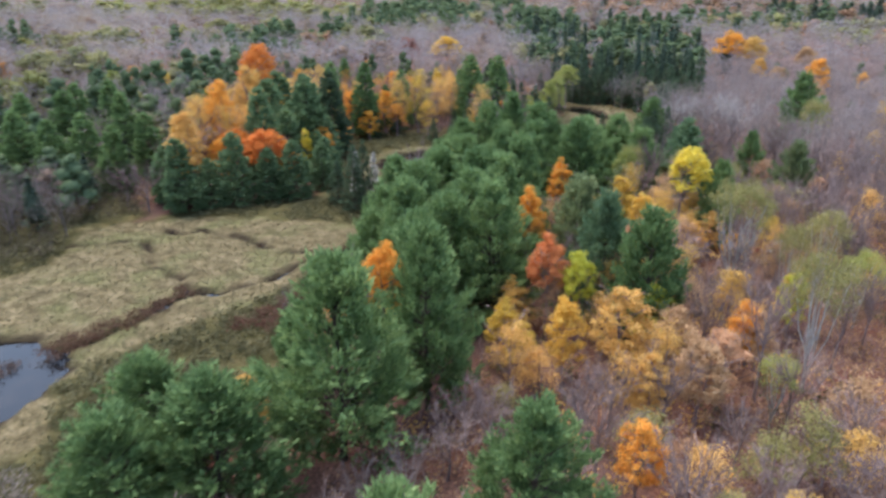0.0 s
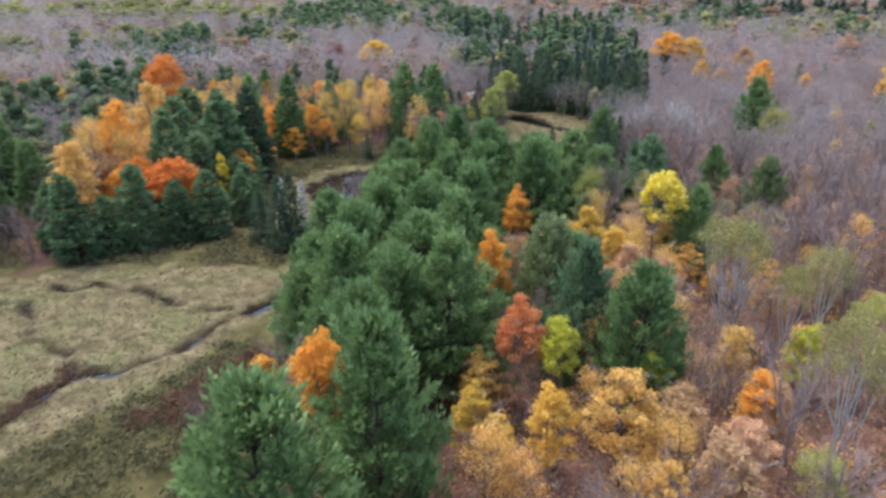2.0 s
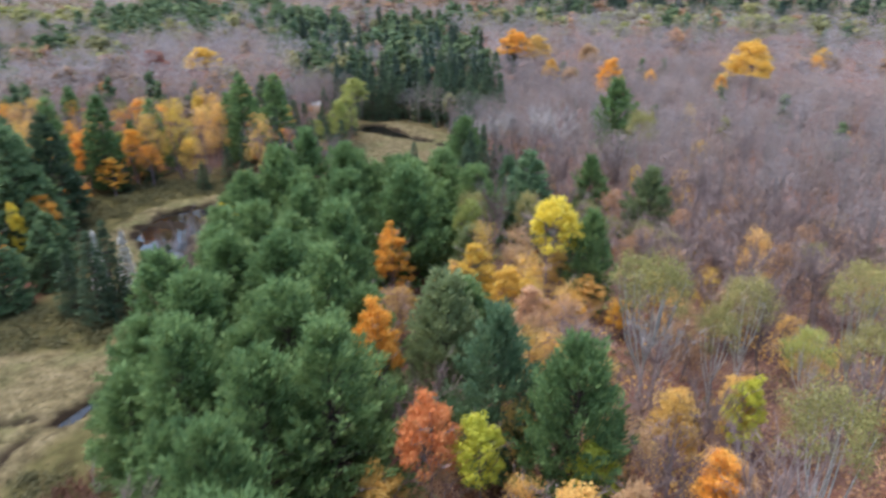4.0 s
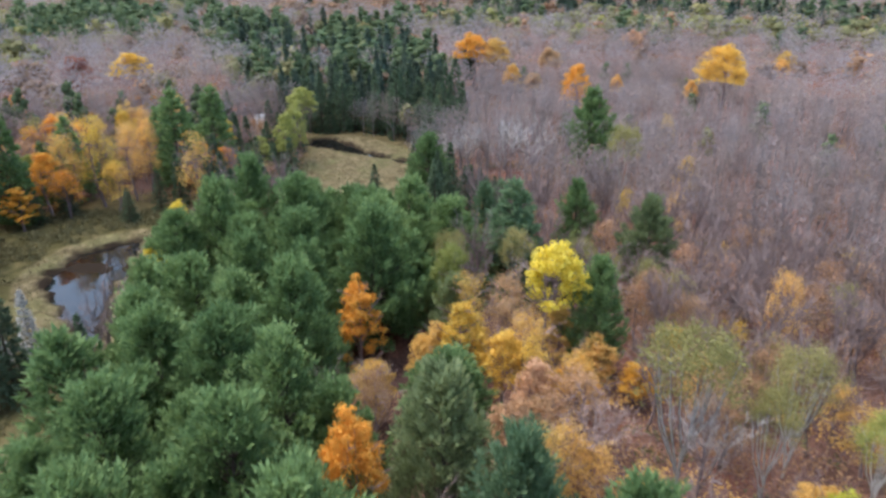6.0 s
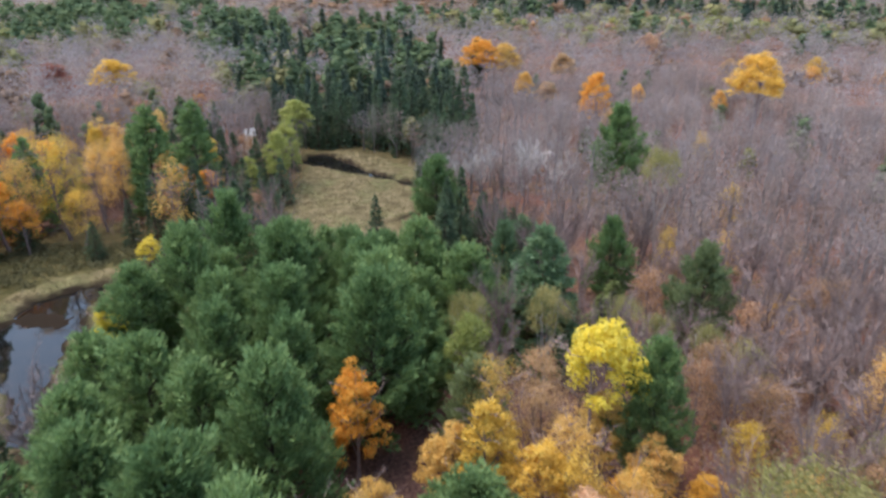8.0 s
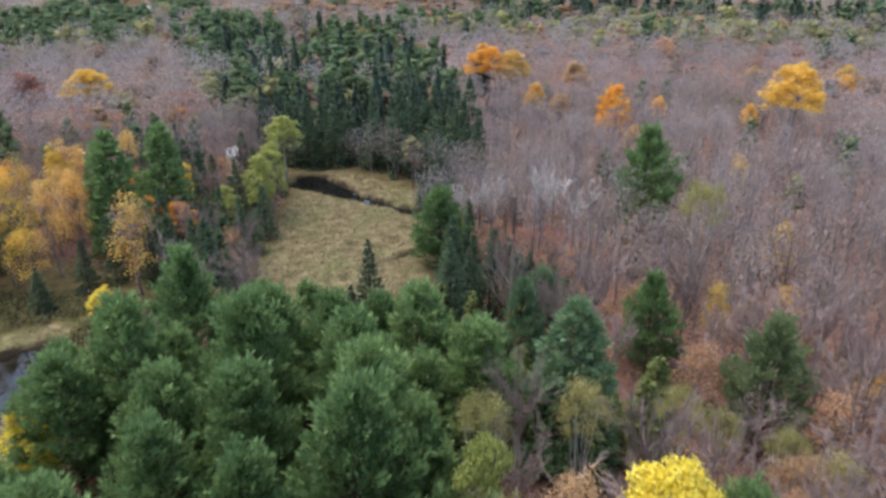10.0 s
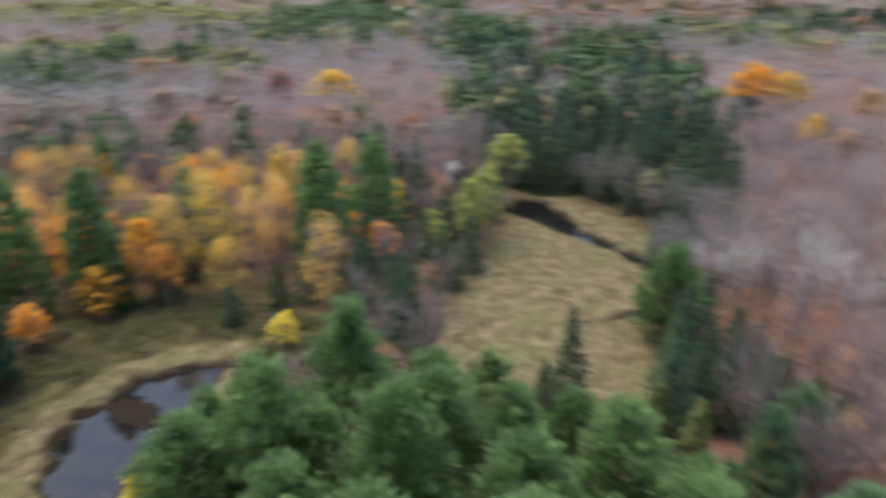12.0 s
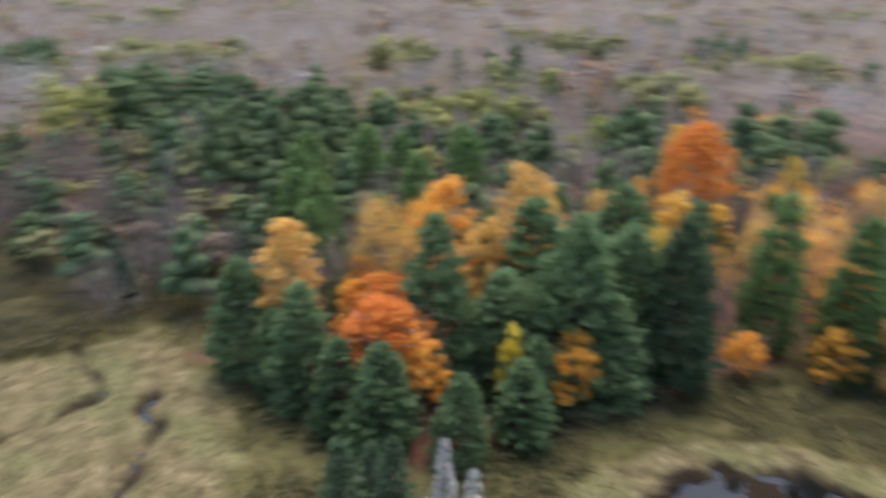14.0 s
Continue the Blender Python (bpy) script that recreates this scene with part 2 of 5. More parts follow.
# ---- kinds of trees: each gives trunk, limbs and crown as arrays for a tree of unit size (height 10, spread 2.5) ----
def pine_parts(rng, fine=1.0, layered=False):
    trunk, line = bent_trunk(rng, 9.6, 0.15, 0.12)
    nw = 13 if layered else 15 if fine > 0.7 else 11
    la, lb, cb, cw = [], [], [], []
    lean = rng.uniform(0, 6.28)
    for k in range(nw):
        u = min(max((k + rng.uniform(-0.35, 0.35) * (0.4 if layered else 1)) / (nw - 1), 0), 1)
        z = 0.9 + u * 8.3
        prof = (1 - u) ** (0.74 if layered else 0.58) * min(1.0, 0.78 + 0.9 * u) + (0.09 if layered else 0.05)
        for q in range(9 if layered else 7):
            if rng.random() < 0.08:
                continue
            az = q * (0.698 if layered else 0.898) + k * 0.6 + rng.normal(0, 0.28)
            ln = 3.0 * prof * rng.choice([0.8, 0.9, 1.0, 1.1] if layered else [0.6, 0.8, 0.95, 1.0, 1.15]) * rng.uniform(0.9, 1.1) * (1 + 0.15 * math.cos(az - lean))
            el = (-0.12 + 0.5 * u if layered else 0.02 + 0.8 * u) + rng.normal(0, 0.1)
            d = np.array([math.cos(az) * math.cos(el), math.sin(az) * math.cos(el), math.sin(el)])
            p0 = line(np.array([z]))[0]
            p1 = p0 + d * ln + [0, 0, (0.04 if layered else 0.14) * ln]
            la.append(p0)
            lb.append(p1)
            side = np.cross(d, [0, 0, 1.0])
            side /= np.linalg.norm(side)
            # plumes: side shoots, each a tapering brush of sprays
            m = max(2, int((1.6 + ln * (3.4 if layered else 1.8)) * (1 if fine > 0.7 else 0.8)))
            s = rng.uniform(0.25, 1.0, m) ** (0.6 if layered else 0.7)
            s[0] = 1
            lat = rng.uniform(-1, 1, m) * (0.1 + 0.5 * (1 - s) * ln + (0.3 if layered else 0.12) * ln)
            c = p0 + (p1 - p0) * s[:, None] + side * lat[:, None]
            c[:, 2] += rng.normal(0.02, 0.03 if layered else 0.12, m)
            cb.append(c)
            cw.append(unit(np.tile(d, (m, 1)) * rng.uniform(0.4, 1, (m, 1)) + side * np.sign(lat)[:, None] * 0.4 + rng.normal(0, 0.2, (m, 3)) + [0, 0, 0.15 if layered else 0.8]))
    cb.append(line(np.linspace(8.0, 9.4, 5)))
    cw.append(np.tile([0, 0, 1.0], (5, 1)))
    cb, cw = np.concatenate(cb), np.concatenate(cw)
    nb = (15 if layered else 42) if fine > 0.7 else (9 if layered else 15)
    n = len(cb) * nb
    axis = np.repeat(cw, nb, 0)
    size = np.repeat(rng.uniform(0.75, 1.25, len(cb)), nb)
    out = unit(np.cross(axis, rng.normal(size=(n, 3))))
    along = rng.uniform(-0.25, 0.75, n)
    wide = (0.17 if layered else 0.20) * np.sqrt(np.clip(1 - (along * 1.3 - 0.15) ** 2, 0.08, 1)) * size
    flat = np.array([1, 1, 0.4 if layered else 0.9])
    pos = np.repeat(cb, nb, 0) + axis * (along * (0.5 if layered else 1.15) * size)[:, None] + out * wide[:, None] * flat
    way = unit(axis + out * rng.uniform(0.1, 0.9 if layered else 0.6, (n, 1)) + rng.normal(0, 0.15, (n, 3)))
    ln = rng.uniform(0.26, 0.52, n) * ((1 if layered else 0.7) if fine > 0.7 else 1.3)
    turn = unit(np.cross(way, out + rng.normal(0, 0.35, (n, 3)))) * (ln * (0.23 if fine > 0.7 else 0.25))[:, None]
    crown = (np.stack([pos + turn, pos - turn, pos + way * ln[:, None]], 1).reshape(-1, 3), np.arange(n * 3).reshape(-1, 3))
    return trunk, rods(la, lb, 0.045, 0.012), crown


def spruce_parts(rng, fine=1.0):
    trunk, line = bent_trunk(rng, 9.8, 0.15, 0.05)
    nw = int(24 * (0.55 + 0.45 * fine))
    la, lb, cb, cw = [], [], [], []
    for k in range(nw):
        u = (k + rng.uniform(-0.3, 0.3)) / (nw - 1)
        u = min(max(u, 0), 1)
        z = 0.6 + u * 9.0
        for q in range(7):
            az = q * 0.9 + k * 0.5 + rng.normal(0, 0.2)
            ln = (2.5 * (1 - u) ** 0.85 + 0.12) * rng.uniform(0.75, 1.1)
            el = -0.22 + 0.6 * u + rng.normal(0, 0.08)
            d = np.array([math.cos(az) * math.cos(el), math.sin(az) * math.cos(el), math.sin(el)])
            p0 = line(np.array([z]))[0]
            p1 = p0 + d * ln
            la.append(p0)
            lb.append(p1)
            m = max(2, int((2 + ln * 3.4) * fine))
            s = rng.uniform(0.3, 1.0, m)
            side = np.cross(d, [0, 0, 1.0])
            side /= np.linalg.norm(side)
            lat = rng.uniform(-1, 1, m) * (0.06 + 0.36 * (1 - s) * ln)
            cb.append(p0 + (p1 - p0) * s[:, None] + side * lat[:, None])
            cw.append(np.tile(d, (m, 1)) + side * np.sign(lat)[:, None] * 0.5)
    cb.append(line(np.linspace(9.2, 9.8, 4)))
    cw.append(np.tile([0, 0, 1.0], (4, 1)))
    cb, cw = np.concatenate(cb), np.concatenate(cw)
    nb = 5 if fine > 0.7 else 4
    base = np.repeat(cb, nb, 0)
    way = unit(unit(np.repeat(cw, nb, 0)) + rng.normal(0, 0.4, (len(base), 3)) + [0, 0, -0.12])
    g = 1.0 if fine > 0.7 else 1.6
    crown = blades(rng, base, way, rng.uniform(0.25, 0.45, len(base)) * g, rng.uniform(0.06, 0.11, len(base)) * g)
    la, lb = np.array(la), np.array(lb)
    return trunk, blades(rng, la, unit(lb - la), np.linalg.norm(lb - la, axis=1), np.full(len(la), 0.03)), crown


def branching(rng, height, spread, first, limbs, subs, twigs, upward):
    """Forks of a broadleaf tree: limbs, branches and twigs, with the ends of the branches."""
    trunk, line = bent_trunk(rng, height * 0.93, 0.15, 0.3)
    zs = rng.uniform(first, 0.86, limbs) * height
    zs.sort()
    az = np.arange(limbs) * 2.4 + rng.normal(0, 0.3, limbs)
    p0 = line(zs)
    frac = (zs / height - first) / (0.9 - first)
    reach = spread * rng.uniform(0.65, 1.05, limbs) * np.sqrt(np.maximum(1 - (2 * frac - 0.75) ** 2 * 0.55, 0.2))
    rise = (height * 0.98 - zs) * upward * rng.uniform(0.6, 1.0, limbs)
    p1 = p0 + np.column_stack([np.cos(az) * reach, np.sin(az) * reach, rise])
    a1 = np.repeat(p0, subs, 0)
    b1 = np.repeat(p1, subs, 0)
    s = np.tile(np.linspace(0.4, 1.0, subs), limbs)
    q0 = a1 + (b1 - a1) * s[:, None]
    w = unit(unit(b1 - a1) + rng.normal(0, 0.55, q0.shape) + [0, 0, 0.35])
    q1 = q0 + w * (spread * rng.uniform(0.28, 0.5, len(q0)))[:, None]
    c0 = np.repeat(q0, twigs, 0)
    c1 = np.repeat(q1, twigs, 0)
    s2 = rng.uniform(0.3, 1.0, len(c0))
    t0 = c0 + (c1 - c0) * s2[:, None]
    tw = unit(unit(c1 - c0) + rng.normal(0, 0.6, t0.shape) + [0, 0, 0.45])
    return trunk, (p0, p1), (q0, q1), (t0, tw)


def fan(rng, leaders, foot, top, reach):
    """Ascending leaders of a vase-shaped crown, each bent upward at its elbow: start, elbow and end."""
    z0 = rng.uniform(*foot, leaders)
    az = np.arange(leaders) * 2.4 + rng.normal(0, 0.35, leaders)
    far = reach * rng.uniform(0.35, 1.0, leaders)
    out = np.column_stack([np.cos(az) * far, np.sin(az) * far, rng.uniform(*top, leaders) - 0.35 * far])
    p0 = np.column_stack([np.zeros((leaders, 2)), z0])
    mid = p0 + (out - p0) * [0.62, 0.62, 0.42]
    return p0, mid, out


def bare_parts(rng, fine=1.0):
    """A leafless hardwood: a straight stem, ascending leaders and a haze of fine upright twigs."""
    big = fine > 0.7
    trunk, line = bent_trunk(rng, 9.0, 0.12, 0.25)
    p0, mid, end = fan(rng, 12 if big else 8, (2.2, 6.2), (7.6, 9.6), 2.1)
    p0 = line(p0[:, 2])
    subs, twigs = (8, 15) if big else (6, 9)
    s = np.tile(np.linspace(0.2, 1.0, subs), len(p0))[:, None]
    a, m, e = (np.repeat(v, subs, 0) for v in (p0, mid, end))
    q0 = np.where(s < 0.5, a + (m - a) * s * 2, m + (e - m) * (s * 2 - 1))
    w = unit(unit(e - a) + rng.normal(0, 0.36, q0.shape) + [0, 0, 0.25])
    q1 = q0 + w * rng.uniform(0.6, 1.5, (len(q0), 1))
    c0, c1 = np.repeat(q0, twigs, 0), np.repeat(q1, twigs, 0)
    t0 = c0 + (c1 - c0) * rng.uniform(0.15, 1.0, (len(c0), 1))
    tw = unit(unit(c1 - c0) + rng.normal(0, 0.42, t0.shape) + [0, 0, 0.3])
    n = len(t0)
    limbs = joined(rods(p0, mid, 0.05, 0.034), rods(mid, end, 0.034, 0.012), blades(rng, q0, w, np.linalg.norm(q1 - q0, axis=1), np.full(len(q0), 0.02)))
    return trunk, limbs, blades(rng, t0, tw, rng.uniform(0.35, 1.0, n), np.full(n, 0.0125 if big else 0.022))


def birch_parts(rng, fine=1.0):
    """A clump of white stems that fan out under a loose dome of leaves."""
    trunk, line = bent_trunk(rng, 8.6, 0.075, 0.2)
    p0, mid, end = fan(rng, 8, (0.4, 3.2), (7.4, 9.3), 1.7)
    limbs = joined(rods(p0, mid, 0.06, 0.05), rods(mid, end, 0.05, 0.018))
    q0 = np.repeat(mid + (end - mid) * 0.3, 7, 0) + (np.repeat(end - mid, 7, 0)) * rng.uniform(0, 0.7, (56, 1))
    w = unit(unit(np.repeat(end - mid, 7, 0)) + rng.normal(0, 0.5, q0.shape))
    limbs = joined(limbs, blades(rng, q0, w, rng.uniform(0.6, 1.4, 56), np.full(56, 0.018)))
    nb = 90
    d = unit(rng.normal(size=(nb, 3)))
    d[:, 2] = np.where(d[:, 2] < -0.35, -d[:, 2], d[:, 2])
    ends = d * (rng.uniform(0.3, 1.0, nb) ** 0.45)[:, None] * [2.1, 2.1, 2.6] + [0, 0, 7.0]
    ends[:, :2] *= (1 + 0.14 * np.sin(3 * np.arctan2(d[:, 1], d[:, 0]) + rng.uniform(0, 6)))[:, None]
    per = 62 if fine > 0.7 else 30
    c = np.repeat(ends, per, 0)
    out = unit(rng.normal(0, 1, c.shape))
    pos = c + out * rng.uniform(0.1, 0.62, (len(c), 1)) * [1, 1, 1.2]
    way = unit(rng.normal(0, 0.7, c.shape) + [0, 0, -0.4])
    size = rng.uniform(0.075, 0.13, len(c)) * (1.0 if fine > 0.7 else 1.5)
    side = unit(np.cross(way, out)) * (size * 0.42)[:, None]
    return trunk, limbs, (np.stack([pos + side, pos - side, pos + way * size[:, None]], 1).reshape(-1, 3), np.arange(len(c) * 3).reshape(-1, 3))


def leafy_parts(rng, fine=1.0, dense=1.0, high=False, broad=False):
    """dense below 1 leaves a thin crown with the branches showing."""
    tr, (p0, p1), (q0, q1), (t0, tw) = branching(rng, 10, 2.1, 0.45 if high else 0.18, 12, 5, 3, 0.5)
    limbs = joined(rods(p0, p1, 0.05, 0.02), blades(rng, q0, unit(q1 - q0), np.linalg.norm(q1 - q0, axis=1), np.full(len(q0), 0.026)))
    # leaf masses: an uneven egg of boughs, each bough a lump of leaves on its outside
    nb = 150 if broad else 84
    d = unit(rng.normal(size=(nb, 3)))
    d[:, 2] = np.where(d[:, 2] < -0.7, -d[:, 2], d[:, 2])
    egg = d * (rng.uniform(0.35, 1.0, nb) ** 0.5)[:, None]
    egg *= (1 + 0.16 * np.sin(3 * np.arctan2(d[:, 1], d[:, 0]) + rng.uniform(0, 6)))[:, None]
    up = (egg[:, 2] + 1) / 2
    ends = egg * [1, 1, 1]
    ends[:, :2] *= (2.15 * (1.05 - 0.45 * up))[:, None]
    ends[:, 2] = 7.1 + egg[:, 2] * 2.5 if high else 5.6 + egg[:, 2] * 3.9
    ends = ends[rng.random(nb) < (0.7 if dense < 0.8 else 0.88)]
    per = int((82 if broad else 84 if dense > 0.8 else 140) * dense * (1 if fine > 0.7 else 0.45))
    c = np.repeat(ends, per, 0)
    out = unit(rng.normal(0, 1, c.shape) + [0, 0, 0.35])
    pos = c + out * (rng.uniform(0.35, 1.0, len(c)) * (0.5 if broad else 0.56 if dense > 0.7 else 0.85))[:, None] * [1, 1, 0.8]
    way = unit(np.cross(out, rng.normal(size=c.shape)) + out * rng.uniform(-0.3, 0.7, (len(c), 1)))
    g = 1.0 if fine > 0.7 else 1.5
    size = rng.uniform(0.11, 0.20, len(c)) * g * (0.78 if broad else 1 if dense > 0.8 else 0.74)
    side = unit(np.cross(way, out + rng.normal(0, 0.5, c.shape))) * (size * 0.45)[:, None]
    crown = (np.stack([pos + side, pos - side, pos + way * size[:, None]], 1).reshape(-1, 3), np.arange(len(c) * 3).reshape(-1, 3))
    if dense < 0.8:
        tn = len(t0)
        limbs = joined(limbs, blades(rng, t0, tw, rng.uniform(0.5, 0.95, tn), np.full(tn, 0.016)))
    return tr, limbs, crown


MAKERS = {
    "white_pine": (pine_parts, "pine", {}), "layered_pine": (pine_parts, "pine", {"layered": True}), "spruce": (spruce_parts, "pine", {}), "bare_tree": (bare_parts, "grey", {}),
    "maple": (leafy_parts, "grey", {}), "thin_maple": (leafy_parts, "grey", {"dense": 0.44}), "tall_maple": (leafy_parts, "grey", {"high": True}), "broad_maple": (leafy_parts, "grey", {"high": True, "broad": True}), "birch": (birch_parts, "white", {}),
}
NAME = {"thin_maple": "maple", "tall_maple": "maple", "broad_maple": "maple", "layered_pine": "white_pine"}
WORD = {"gold": "golden-yellow", "orange": "orange", "amber": "golden-orange", "yellow": "bright yellow", "red": "red", "lime": "yellow-green", "olive": "olive-green", "rust": "rust-brown", "peach": "peach-orange",
        "pine": "dark green", "spruce": "blackish green", "teal": "blue-green", "grey": "grey", "pale": "pale grey", "dusk": "dark purple-brown", "dead": "bleached grey", "cedar": "olive-green", "sage": "pale sage-green", "mist": "pale blue-green", "citron": "greenish yellow", "flame": "fiery orange-red", "crimson": "dark red"}
made_trees, stock, standing = {}, {}, []
HEIGHT, SPREAD = 10.0, 2.5


def stock_of(kind, variant, fine):
    key = (kind, variant, fine)
    if key not in stock:
        f, b, extra = MAKERS[kind]
        parts = f(np.random.default_rng(sum(map(ord, kind)) * 31 + variant), fine, **extra)
        wide = np.percentile(np.hypot(parts[2][0][:, 0], parts[2][0][:, 1]), 94 if "pine" in kind else 97)
        high = parts[2][0][:, 2].max()
        stock[key] = [(v * [SPREAD / wide, SPREAD / wide, HEIGHT / high], q) for v, q in parts]
    return stock[key]


def tree(kind, x, y, h, r, tone, label="", variant=None, fine=1.0, group=""):
    """One tree with its parts, h high and r in radius, standing on the ground at x, y."""
    n = len(standing)
    variant = n % 4 if variant is None else variant
    standing.append((x, y, r))
    m = Matrix.LocRotScale((x, y, land(x, y)), Euler((0, 0, (n * 2.399) % 6.283)), (r / SPREAD, r / SPREAD, h / HEIGHT))
    key = (kind, variant, tone, fine)
    if key in made_trees:
        first = made_trees[key]
        s = first.scale
        ob = copy_thing(first, m @ Matrix.Diagonal((1 / s[0], 1 / s[1], 1 / s[2], 1)))
    else:
        tr, lm, cr = stock_of(kind, variant, fine)
        ob = new(NAME.get(kind, kind))
        ob.matrix_basis = m
        wood = BARK[MAKERS[kind][1]]
        for part_name, geo, mat in (("trunk", joined(tr, lm), wood), ("crown", cr, LEAF.get(tone, BARK.get(tone, wood)))):
            p = new(part_name, mesh_of(part_name, *geo, mat))
            p.parent = ob
        made_trees[key] = ob
    words = {"white_pine": "%s white pine with tufted spreading boughs", "layered_pine": "%s white pine with flat layered boughs", "spruce": "%s spruce with a narrow pointed crown", "bare_tree": "%s leafless hardwood tree with fine twigs",
             "maple": "%s autumn maple with a full crown", "thin_maple": "%s autumn maple with a half-bare crown", "broad_maple": "%s broad-crowned autumn maple above the leafless wood", "tall_maple": "%s autumn maple with a round crown on a tall stem", "birch": "%s birch with thin leaves and white stems"}[kind] % WORD[tone]
    cat = {"white_pine": "pine tree", "layered_pine": "pine tree", "spruce": "spruce tree"}.get(kind, "tree")
    return tagged(ob, label or words, cat, group or {"white_pine": "pines", "layered_pine": "pines", "spruce": "spruces", "bare_tree": "leafless trees"}.get(kind, "autumn trees"))


# ---- the lie of the land ----
MARSH = [(-75, 62), (-70, 92), (-60, 101), (-62, 117), (-55, 120), (-42, 123), (-28, 121), (-14, 119), (-12.5, 109), (-18, 101.5), (-23.5, 91), (-29, 85), (-35, 79), (-39.5, 73.5), (-43, 66), (-38, 57), (-48, 48), (-62, 46)]
MEADOW = [(24, 180), (31, 199), (38, 217), (43, 229), (51, 230), (56, 221), (61, 206), (54, 190), (49, 180), (47, 168), (44, 162), (37, 152), (33, 160), (26, 164), (24, 171)]
POND = [(-1, 172), (-6, 172), (-11, 168), (-14, 163), (-15.2, 159), (-13.5, 152), (-10.5, 145), (-9.5, 135), (-7.5, 133), (-6, 146), (-5, 153), (-3, 158), (-3, 164)]
BAND = [(1, 174), (0.5, 176.5), (-7.5, 175.5), (-12.5, 172), (-17, 166), (-18.5, 159), (-17.5, 150), (-15, 143), (-13, 133), (-5, 131), (-2, 150), (0, 164)]
HEATH = [(-62, 112), (-50, 126), (-36, 131), (-25, 136), (-25, 160), (-25, 185), (-14, 190), (2, 186), (9, 182), (12, 170), (8, 160), (2, 150), (-1, 140), (-8, 118), (-8, 100), (-9, 86), (-14, 72), (-20, 60), (-28, 50), (-36, 44), (-60, 40), (-100, 40), (-100, 100)]
THICKET = [(-110, 96), (-62, 100), (-54, 124), (-66, 140), (-110, 150)]
RIM = [(-30, 182), (-14, 186), (4, 182), (13, 176), (15, 188), (6, 197), (-10, 199), (-30, 196)]
RIDGE = [(36, 236), (46, 233), (60, 226), (66, 206), (76, 212), (84, 232), (88, 262), (66, 300), (44, 290)]
STREAMS = [
    ([(-47, 73), (-42, 79), (-40, 82), (-38.7, 85), (-36.5, 90), (-34.5, 91), (-32, 90.8), (-28.9, 93.4), (-25.3, 95), (-23.5, 99), (-20.6, 104), (-17, 106), (-11, 112), (-8, 122), (-8, 134)], 0.75),
    ([(-47, 116), (-45.6, 114.5), (-42, 115.6), (-36, 113.5), (-30.5, 110), (-27, 107), (-21, 105.6)], 0.65),
    ([(-62, 108), (-53, 110.4), (-49.7, 111.4), (-47, 106), (-45.8, 102), (-40.7, 97), (-38.2, 96), (-36.3, 90.8)], 0.4),
    ([(36, 226), (40.5, 223), (44, 218), (50, 209), (54.4, 202), (57.5, 198), (66, 190)], 2.0),
    ([(43, 179.7), (46, 180), (49, 181.4), (54, 181)], 0.4),
    ([(-1, 171), (6, 171), (14, 172), (24, 168)], 0.8),
]
POOLS = [([(-54.8, 78), (-50.6, 78), (-44, 74), (-43, 68.6), (-44, 64), (-45, 60), (-56, 58), (-64, 66), (-62, 74)], 0), ([(-19.5, 103.5), (-18, 106), (-16, 105.5), (-17, 103.6)], 0), (POND, 0),
         ([(39, 223), (42, 229.5), (46, 229), (48.5, 221), (50.5, 212), (46.5, 211.5), (42, 218.5)], 0)]


MUDBARS = [[(-12.7, 163.4), (-10.4, 167), (-6.8, 165.2), (-4.6, 163.3), (-5, 160.6), (-7.2, 159.4), (-9.9, 161.2)], [(-6.5, 152.7), (-3.6, 157), (-2, 154.6), (-4.7, 149.5), (-7.2, 148)]]


def poly_distance(x, y, poly):
    """Metres to the outline: negative inside."""
    p = np.array(poly, float)
    q = np.roll(p, -1, 0)
    best = np.full(x.shape, 1e9)
    inside = np.zeros(x.shape, bool)
    for (ax, ay), (bx, by) in zip(p, q):
        t = np.clip(((x - ax) * (bx - ax) + (y - ay) * (by - ay)) / ((bx - ax) ** 2 + (by - ay) ** 2), 0, 1)
        best = np.minimum(best, np.hypot(x - ax - t * (bx - ax), y - ay - t * (by - ay)))
        if ay != by:
            inside ^= ((ay > y) != (by > y)) & (x < (bx - ax) * (y - ay) / (by - ay) + ax)
    return np.where(inside, -best, best)


def poly_distance_of(points, poly):
    return poly_distance(points[:, 0], points[:, 1], poly)


def line_distance(x, y, line):
    best = np.full(x.shape, 1e9)
    for (ax, ay), (bx, by) in zip(line, line[1:]):
        t = np.clip(((x - ax) * (bx - ax) + (y - ay) * (by - ay)) / ((bx - ax) ** 2 + (by - ay) ** 2), 0, 1)
        best = np.minimum(best, np.hypot(x - ax - t * (bx - ax), y - ay - t * (by - ay)))
    return best


def waves(x, y, size, seed):
    """Smooth pseudo-random relief between -1 and 1."""
    g = np.random.default_rng(seed)
    s = np.zeros(x.shape)
    for k in range(7):
        a, w = g.uniform(0, 6.28), 2 * math.pi / (size * g.uniform(0.5, 1.6))
        s += np.sin((x * math.cos(a) + y * math.sin(a)) * w + g.uniform(0, 6.28))
    return s / 4.2


def step(d, soft):
    return np.clip(0.5 - d / soft, 0, 1)


